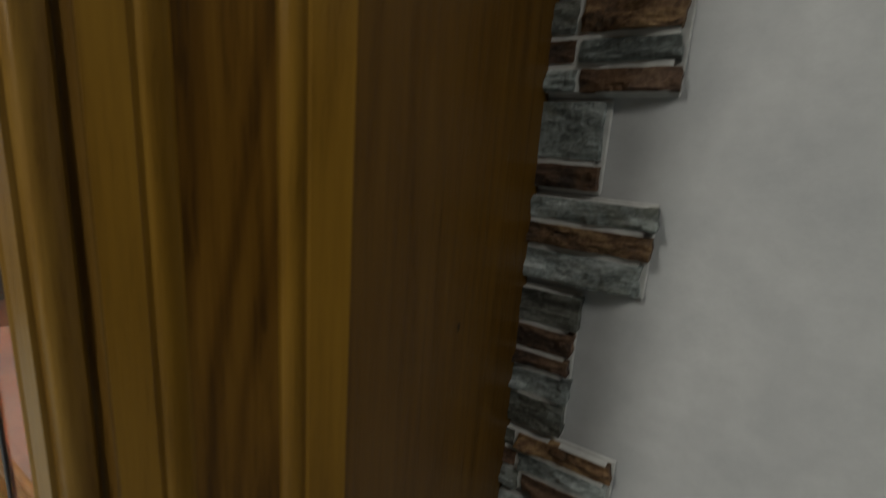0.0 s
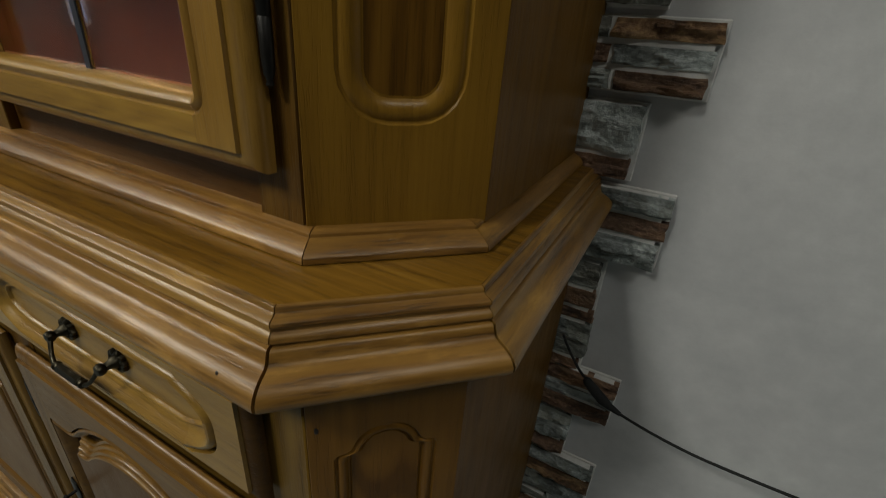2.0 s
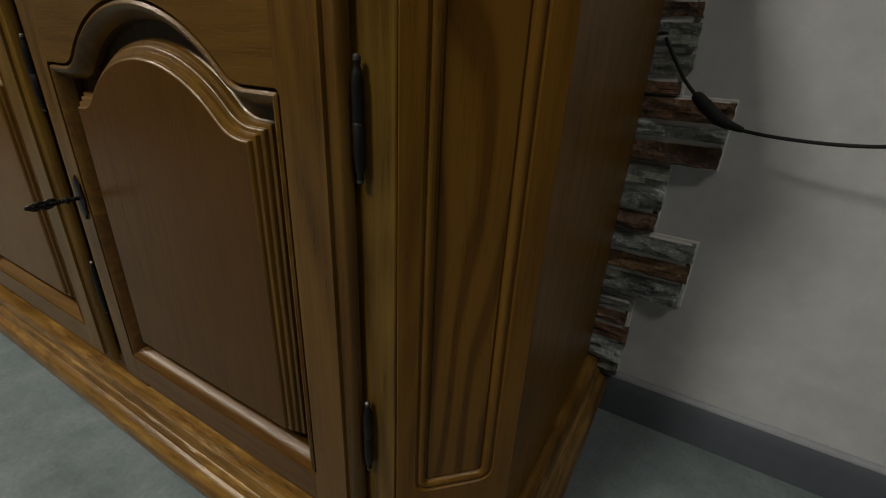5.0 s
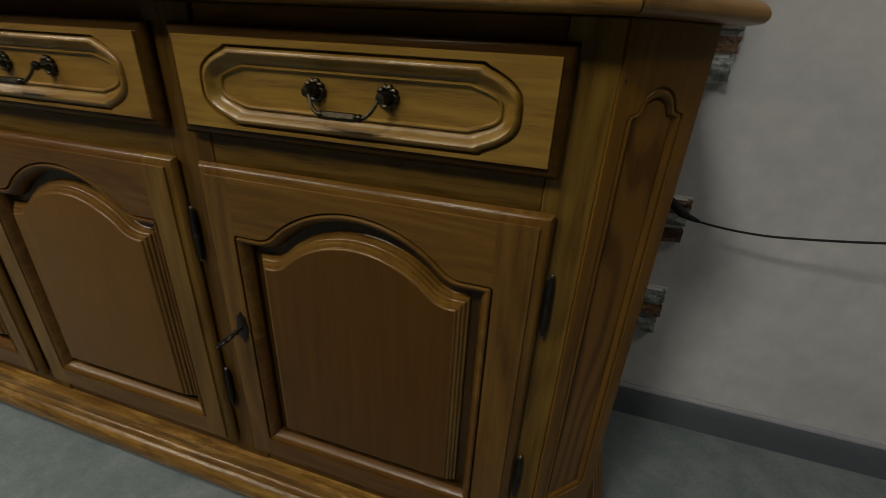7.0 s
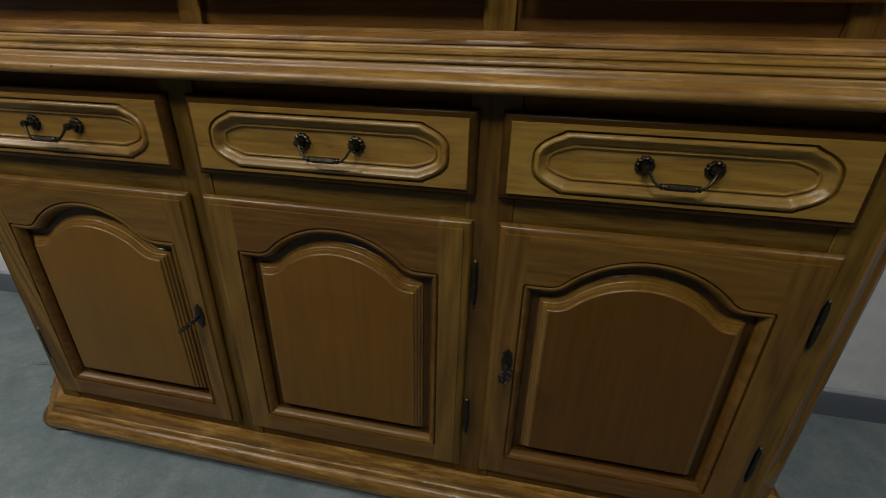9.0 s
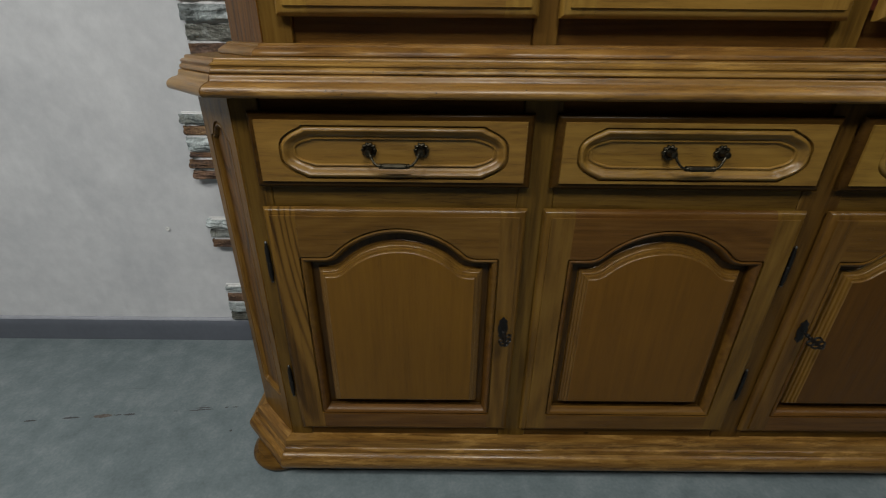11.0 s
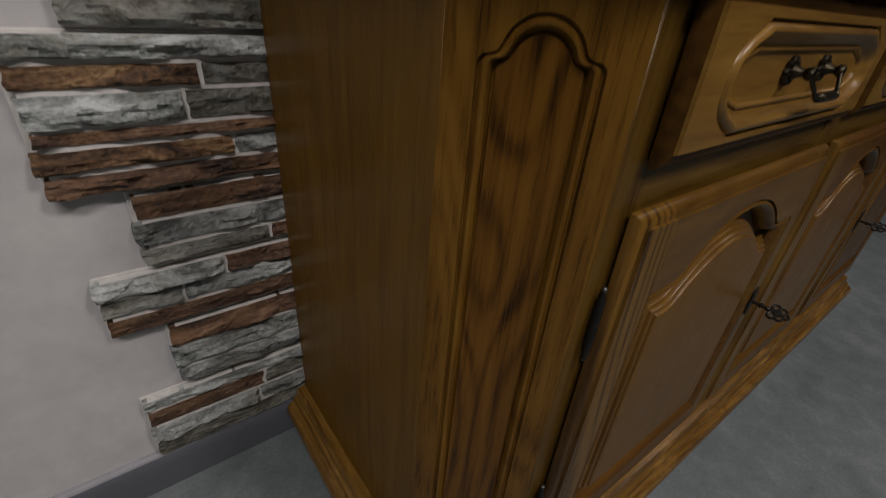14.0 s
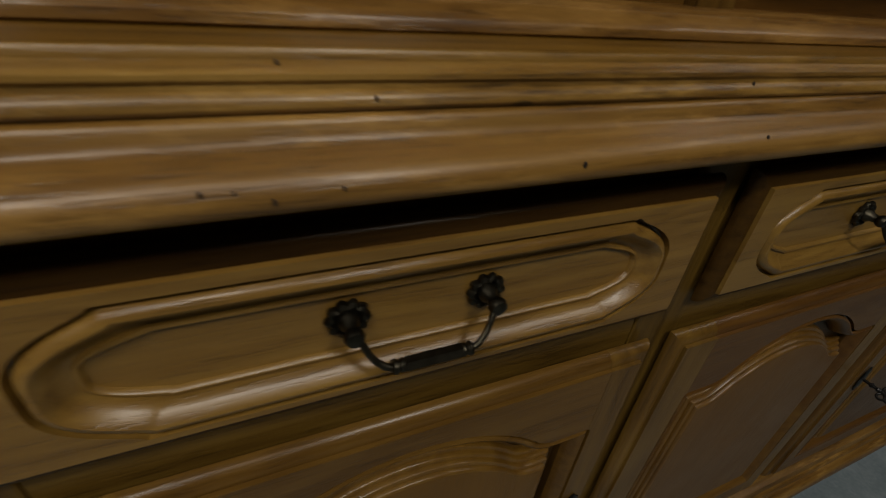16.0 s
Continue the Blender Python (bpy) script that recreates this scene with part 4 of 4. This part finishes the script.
LOWER_EDGE = [(-0.12, 0.8288), (-0.0024, 0.8288), (-0.0010, 0.8281), (0.0000, 0.8262), (0.0008, 0.8236), (0.0016, 0.8214), (0.0032, 0.8196), (0.0062, 0.8184), (0.0102, 0.8172), (0.0142, 0.8152), (0.0176, 0.8120), (0.0197, 0.8078), (0.0195, 0.8036), (0.0172, 0.8006), (0.0125, 0.7990), (-0.12, 0.7987)]
for n, a, b, mat in plan_runs(W_FRONT, WL, WR, WSL, WSR):
    part("upper_moulding_" + n, swept((a, b), UPPER_EDGE), mat, worktop)
# the lower moulding has opened at its mitres
for n, a, b, mat in plan_runs(W_FRONT, WL, WR, WSL, WSR, gap=0.0011):
    part("lower_moulding_" + n, swept((a, b), LOWER_EDGE), mat, worktop)


def plan_slab(front, xl, xr, side_l, side_r, inset, z0, z1, back=-0.004):
    f = front + inset
    k = inset * K
    cl, cr = front + (xl - side_l), front + (side_r - xr)
    ring = [(xl + k, f), (xr - k, f), (side_r - inset, cr + k), (side_r - inset, back), (side_l + inset, back), (side_l + inset, cl + k)]
    return rings_mesh([[(x, y, z0) for x, y in ring], [(x, y, z1) for x, y in ring]])


part("board", plan_slab(W_FRONT, WL, WR, WSL, WSR, 0.0154, 0.8289, TOP_Z), top_x, worktop, smooth=0)

part("knot", knot_mesh(0.675, -0.4990, 0.8135, 0.0015, 0), knot_brown, worktop, "small dark knot in the oak")
# worn nicks along the front edge: place along it, height, radius
EDGE_OUT = sorted((z, d) for d, z in UPPER_EDGE[1:-1] + LOWER_EDGE[1:-1])
for x, z, r in ((-0.517, 0.845, 0.0011), (-0.483, 0.834, 0.0010), (-0.547, 0.811, 0.0009), (-0.525, 0.8065, 0.0010), (-0.501, 0.809, 0.0008), (-0.537, 0.8105, 0.0007), (-0.268, 0.836, 0.0014), (-0.394, 0.809, 0.0012), (-0.269, 0.8135, 0.0010)):
    d = float(np.interp(z, [e[0] for e in EDGE_OUT], [e[1] for e in EDGE_OUT]))
    part("nick", knot_mesh(x, W_FRONT - d - 0.0002, z, r, 0), knot_brown, worktop, "small dark nick in the worn edge")

# ---- the display hutch on the worktop ----
hutch = thing("display_hutch", "tall oak display hutch with glazed doors and red-lined inside", "display cabinet")
HF, HFACE = -0.407, -0.430
HL, HR, HSL, HSR = -0.660, 0.659, -0.741, 0.753
HZ0, HZ1 = 0.8505, 1.98
FOOT = [(-0.06, 0.8503), (-0.0012, 0.8503), (0.0, 0.8514), (-0.0003, 0.8556), (-0.0018, 0.8573), (-0.0056, 0.8600), (-0.0100, 0.8626), (-0.0132, 0.8641), (-0.0145, 0.8641), (-0.0149, 0.8664), (-0.0170, 0.8677), (-0.0215, 0.8684), (-0.06, 0.8686)]
for n, a, b, mat in plan_runs(-0.4275, -0.671, 0.673, -0.764, 0.767):
    part("foot_moulding_" + n, swept((a, b), FOOT), mat, hutch)
slab("side_panel", hutch, HSR - 0.02, HSR, HF + (HSR - HR), -0.004, HZ0, HZ1, side_z, bevel=0.0004)
slab("side_panel", hutch, HSL, HSL + 0.02, HF + (HL - HSL), -0.004, HZ0, HZ1, side_z, bevel=0.0004)
for x0, x1 in ((HL, -0.612), (-0.25, -0.213), (0.199, 0.241), (0.615, HR)):
    slab("stile", hutch, max(x0, HL + 0.0016), min(x1, HR - 0.0016), HF, HF + 0.02, HZ0, HZ1, wood_z)
for a, b in ((-0.612, -0.25), (-0.213, 0.199), (0.241, 0.615)):
    slab("rail", hutch, a, b, HF + 0.009, HF + 0.028, HZ0, 0.919, rail_x)
    slab("rail", hutch, a, b, HF + 0.0015, HF + 0.02, 1.88, HZ1, wood_x)
slab("top_board", hutch, HSL, HSR, -0.32, -0.004, HZ1, HZ1 + 0.022, wood_x)
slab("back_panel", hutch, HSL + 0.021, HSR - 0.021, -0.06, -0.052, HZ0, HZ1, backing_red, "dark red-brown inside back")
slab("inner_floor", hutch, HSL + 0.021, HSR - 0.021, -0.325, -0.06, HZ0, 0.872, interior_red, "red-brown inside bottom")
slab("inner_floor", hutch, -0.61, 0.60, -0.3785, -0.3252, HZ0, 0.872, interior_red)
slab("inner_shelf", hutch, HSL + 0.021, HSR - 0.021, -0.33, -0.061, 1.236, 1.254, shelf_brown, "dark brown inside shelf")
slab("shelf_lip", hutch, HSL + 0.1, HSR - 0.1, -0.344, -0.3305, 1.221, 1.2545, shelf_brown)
UWR, UWL = (HSR - HR) * math.sqrt(2), (HL - HSL) * math.sqrt(2)
upper_right = lambda d: plain_outline(0.022, UWR - 0.024, 0.938, 1.90, 0.034, 0.034, d)
upper_left = lambda d: plain_outline(0.020, UWL - 0.022, 0.938, 1.90, 0.030, 0.030, d)
U_CARVE = ((0.0000, 0.0000), (0.0010, 0.0013), (0.0026, 0.0017), (0.0044, 0.0005), (0.0081, -0.0002), (0.0119, 0.0006), (0.0149, 0.0024), (0.0166, 0.0037), (0.0183, 0.0036))
canted("corner_board", hutch, UWR, HZ0, HZ1, upper_right, (HR, HF), 1, (brown_z, field_upper), U_CARVE)
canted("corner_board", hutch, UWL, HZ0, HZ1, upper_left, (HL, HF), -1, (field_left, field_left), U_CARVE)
PANE_EDGE = ((0.0, 0.0), (0.0008, 0.0018), (0.0024, 0.0022), (0.0040, 0.0004), (0.0070, -0.0006), (0.0100, 0.0010), (0.0122, 0.0045), (0.0130, 0.0095), (0.0130, 0.0215))


def glazed_door(x0, x1, z0, z1, hinge_right):
    out = lambda d: plain_outline(x0 + 0.036, x1 - 0.038, z0 + 0.032, z1 - 0.04, 0.014, 0.014, d)
    rings = edge_rings(out(0.0), x0, x1, z0, z1, HFACE, HF - 0.0008, 0.0125)
    rings += [at_depth(out(d), HFACE + h) for d, h in PANE_EDGE]
    whole = rings_mesh(rings, fill=False)
    door = new("glazed_door")
    door.parent = hutch
    a, b = x0 + 0.049, x1 - 0.051
    part("stile", cut(whole, keep_x1=a - 0.0002), glare_z, door)
    part("stile", cut(whole, keep_x0=b + 0.0002), glare_z, door)
    part("rail", cut(whole, a, b, (z0 + z1) / 2), glare_x, door)
    part("rail", cut(whole, a, b, None, (z0 + z1) / 2), glare_x, door)
    whole.free()
    cx, y = (x0 + x1) / 2 - 0.001, HFACE + 0.0195
    for p0, p1 in ((x0 + 0.0485, cx - 0.0028), (cx + 0.0028, x1 - 0.0505)):
        g = part("pane", box(p0, p1, y, y + 0.004, z0 + 0.0445, z1 - 0.0525), glass, door, "clear glass pane", smooth=0)
        g.visible_shadow = False
    part("lead_bar", box(cx - 0.004, cx + 0.004, y - 0.0022, y - 0.0004, z0 + 0.0445, z1 - 0.0525, 0.0006, 1), lead, door, "grey lead glazing bar")
    hx = x1 + 0.0062 if hinge_right else x0 - 0.0062
    for h0 in (0.958, 1.70):
        part("hinge", hinge_mesh(hx, HF - 0.0085, h0, h0 + 0.077), iron, door, "dark iron pin hinge")
    return door


glazed_door(-0.629, -0.246, 0.904, 1.90, False)
glazed_door(-0.2165, 0.2025, 0.904, 1.90, True)
glazed_door(0.244, 0.640, 0.904, 1.90, True)
puck = thing("cabinet_lamp", "small round warm lamp under the inside shelf", "lamp")
part("housing", lathe([(0.03, 1.2358), (0.032, 1.2350), (0.032, 1.2335), (0.028, 1.2330)], 24, at=(-0.16, -0.095, 0)), lead, puck)
part("lens", lathe([(0.026, 1.2328), (0.024, 1.2324), (0.01, 1.2321)], 24, at=(-0.16, -0.095, 0)), puck_glow, puck)

# ---- cable with its plug, hanging along the wall ----
cable = thing("power_cable", "thin black cable with a plug, hanging against the wall", "cable")
RUN = ((0.795, -0.034, 0.596), (0.815, -0.036, 0.566), (0.836, -0.036, 0.540), (0.878, -0.037, 0.505), (0.905, -0.041, 0.4975), (0.95, -0.050, 0.4945), (1.0, -0.060, 0.4960), (1.04, -0.068, 0.5015), (1.09, -0.078, 0.5105), (1.14, -0.088, 0.5210), (1.20, -0.098, 0.535), (1.4, -0.110, 0.57), (1.7, -0.080, 0.60), (1.95, -0.010, 0.62))


def smooth_run(points, n=6):
    pts = [Vector(p) for p in points]
    out = []
    for i in range(len(pts) - 1):
        p0, p1, p2, p3 = pts[max(i - 1, 0)], pts[i], pts[i + 1], pts[min(i + 2, len(pts) - 1)]
        for k in range(n):
            t = k / n
            out.append(0.5 * ((2 * p1) + (p2 - p0) * t + (2 * p0 - 5 * p1 + 4 * p2 - p3) * t * t + (3 * p1 - p0 - 3 * p2 + p3) * t ** 3))
    return out + [pts[-1]]


part("lead", tube(smooth_run(RUN), 0.0021, 10), cable_black, cable)
part("plug", tube([(0.842, -0.0365, 0.5345), (0.845, -0.0365, 0.5318), (0.856, -0.0370, 0.5225), (0.874, -0.0372, 0.5080), (0.886, -0.0385, 0.5025), (0.903, -0.0410, 0.4980)], [0.0040, 0.0068, 0.0080, 0.0082, 0.0056, 0.0034], 12), cable_black, cable)
plug = thing("wall_plug", "small grey plastic screw plug stuck in the wall", "screw")
part("sleeve", lathe([(0.0055, 0.0), (0.006, 0.004), (0.004, 0.0045), (0.0035, 0.001)], 14, "y", (-1.161, -0.0002, 0.379)), white_plastic, plug)

# ---- ledge stone strips on the wall, course by course ----
SHADES = {"g": stone_grey, "d": stone_dark, "b": stone_brown, "o": stone_ochre}
rng = random.Random(7)


def stone_mesh(x0, x1, z0, z1, depth, seed):
    """A split stone: a rough front on a plain back."""
    nx, nz = max(5, min(60, int((x1 - x0) / 0.0055))), 8
    r = random.Random(seed)
    bm = bmesh.new()
    grid = []
    ph = r.random() * 50
    step_at, step_by = r.uniform(0.35, 0.7), r.uniform(0.0015, 0.0055)
    for j in range(nz + 1):
        row = []
        for i in range(nx + 1):
            u, w = i / nx, j / nz
            x, z = x0 + (x1 - x0) * u, z0 + (z1 - z0) * w
            edge = i in (0, nx) or j in (0, nz)
            nv = noise.noise(Vector((x * 26 + ph, z * 70, seed * 0.37)))
            y = -depth + 0.0100 * nv + 0.0075 * abs(noise.noise(Vector((x * 60, z * 120 + ph, seed * 0.11)))) + r.uniform(-0.0009, 0.0009)
            # a split ledge, a top edge that leans back and worn rims
            ledge = step_at + 0.22 * noise.noise(Vector((x * 22, seed * 0.71, 3.0)))
            y += step_by * (1 if w > ledge else 0) + 0.0080 * max(0.0, (w - 0.70) / 0.30) ** 1.6 + (0.0032 if edge else 0.0)
            if edge:
                z += 0.0010 * noise.noise(Vector((x * 55, seed * 1.7, w * 3))) * (1 if j in (0, nz) else 0.3)
                x += (0.0035 * noise.noise(Vector((z * 90, seed * 2.3, u * 5)))) if i in (0, nx) else 0.0
            row.append(bm.verts.new((x, min(y, -0.0174), z)))
        grid.append(row)
    for j in range(nz):
        for i in range(nx):
            bm.faces.new((grid[j][i], grid[j][i + 1], grid[j + 1][i + 1], grid[j + 1][i]))
    rim = grid[0] + [grid[j][nx] for j in range(1, nz + 1)] + grid[nz][-2::-1] + [grid[j][0] for j in range(nz - 1, 0, -1)]
    back = [bm.verts.new((v.co.x, -0.001, v.co.z)) for v in rim]
    for i in range(len(rim)):
        bm.faces.new((rim[i], rim[(i + 1) % len(rim)], back[(i + 1) % len(rim)], back[i]))
    return bm


def stone_band(x_end, z_top, z_bot, codes, splits=()):
    """One band of courses that ends at x_end; codes: shade and share of the height of each course, from the top.
    splits: (course, x, shade behind the joint)."""
    inner = 0.60 if x_end > 0 else -0.60
    weights = [int(c) for c in codes[1::2]]
    unit, z = (z_top - z_bot) / sum(weights), z_top
    lo, hi = sorted((inner, x_end))
    part("grout", box(lo + (0.007 if x_end < 0 else 0), hi - (0.007 if x_end > 0 else 0), -0.0155, -0.0005, z_bot + 0.003, z_top - 0.003), mortar, wall_north, smooth=0)
    part("grout", box(lo - (0.0022 if x_end < 0 else 0), hi + (0.0022 if x_end > 0 else 0), -0.0045, -0.0003, z_bot - 0.0006, z_top + 0.0006, 0.0015, 1), mortar, wall_north, smooth=0)
    for n, (shade, w) in enumerate(zip(codes[0::2], weights)):
        z1, z0 = z - 0.0034, z - unit * w + 0.0034
        z -= unit * w
        end = x_end + rng.uniform(-0.004, 0.004)
        pieces = []
        cuts = [(x, s) for c, x, s in splits if c == n]
        if cuts:
            x, s = cuts[0]
            pieces = [(end, x, shade), (x + (0.005 if x_end < 0 else -0.005), inner, s)]
        else:
            pieces = [(end, inner, shade)]
        for a, b, s in pieces:
            a, b = sorted((a, b))
            depth = {"g": 0.0235, "d": 0.0190, "b": 0.0205, "o": 0.0225}[s] + rng.uniform(-0.003, 0.005)
            part("stone", stone_mesh(a, b, z0, z1, depth, rng.randint(1, 9999)), SHADES[s], wall_north, smooth=28)


for band in (
    (0.828, 1.885, 1.541, "g3b3d3g3b3g4o3b3"),
    (0.883, 1.531, 1.435, "o4g3b3", ((0, 0.784, "d"), (1, 0.786, "b"), (2, 0.790, "g"))),
    (0.822, 1.431, 1.333, "g6b3"),
    (0.882, 1.329, 1.227, "g3o3g4"),
    (0.819, 1.219, 1.035, "d4b3b2g3d4"),
    (0.884, 1.028, 0.944, "o3g3b3", ((0, 0.769, "d"), (1, 0.775, "b"), (2, 0.781, "g"))),
    (0.827, 0.935, 0.838, "g6b3"),
    (0.885, 0.831, 0.726, "g3b3g4"),
    (0.826, 0.719, 0.526, "d4b3b2g3d3b2"),
    (0.890, 0.529, 0.439, "b3g2b3"),
    (0.835, 0.438, 0.339, "g6b3"),
    (0.894, 0.337, 0.230, "g3o3g4"),
    (0.832, 0.222, 0.079, "d2b3b3g4d3"),
    (-1.047, 1.900, 0.985, "g3b3d3g2b3o3g4d3b3g3b2g3o3d3b3g3b3"),
    (-0.980, 0.981, 0.830, "b4g4d4b3"),
    (-0.980, 0.828, 0.702, "o5g5d4"),
    (-1.041, 0.700, 0.528, "g3o3g4b2o3b3", ((1, -0.870, "d"), (2, -0.892, "d"), (4, -0.846, "g"))),
    (-0.972, 0.524, 0.423, "b4g4d3", ((2, -0.817, "b"),)),
    (-1.034, 0.417, 0.328, "g3d3b3", ((0, -0.885, "b"), (1, -0.943, "g"))),
    (-0.973, 0.322, 0.214, "b4g4g3"),
    (-1.031, 0.202, 0.079, "g2b3g3d3", ((1, -0.861, "d"), (2, -0.872, "g"))),
):
    stone_band(*band)
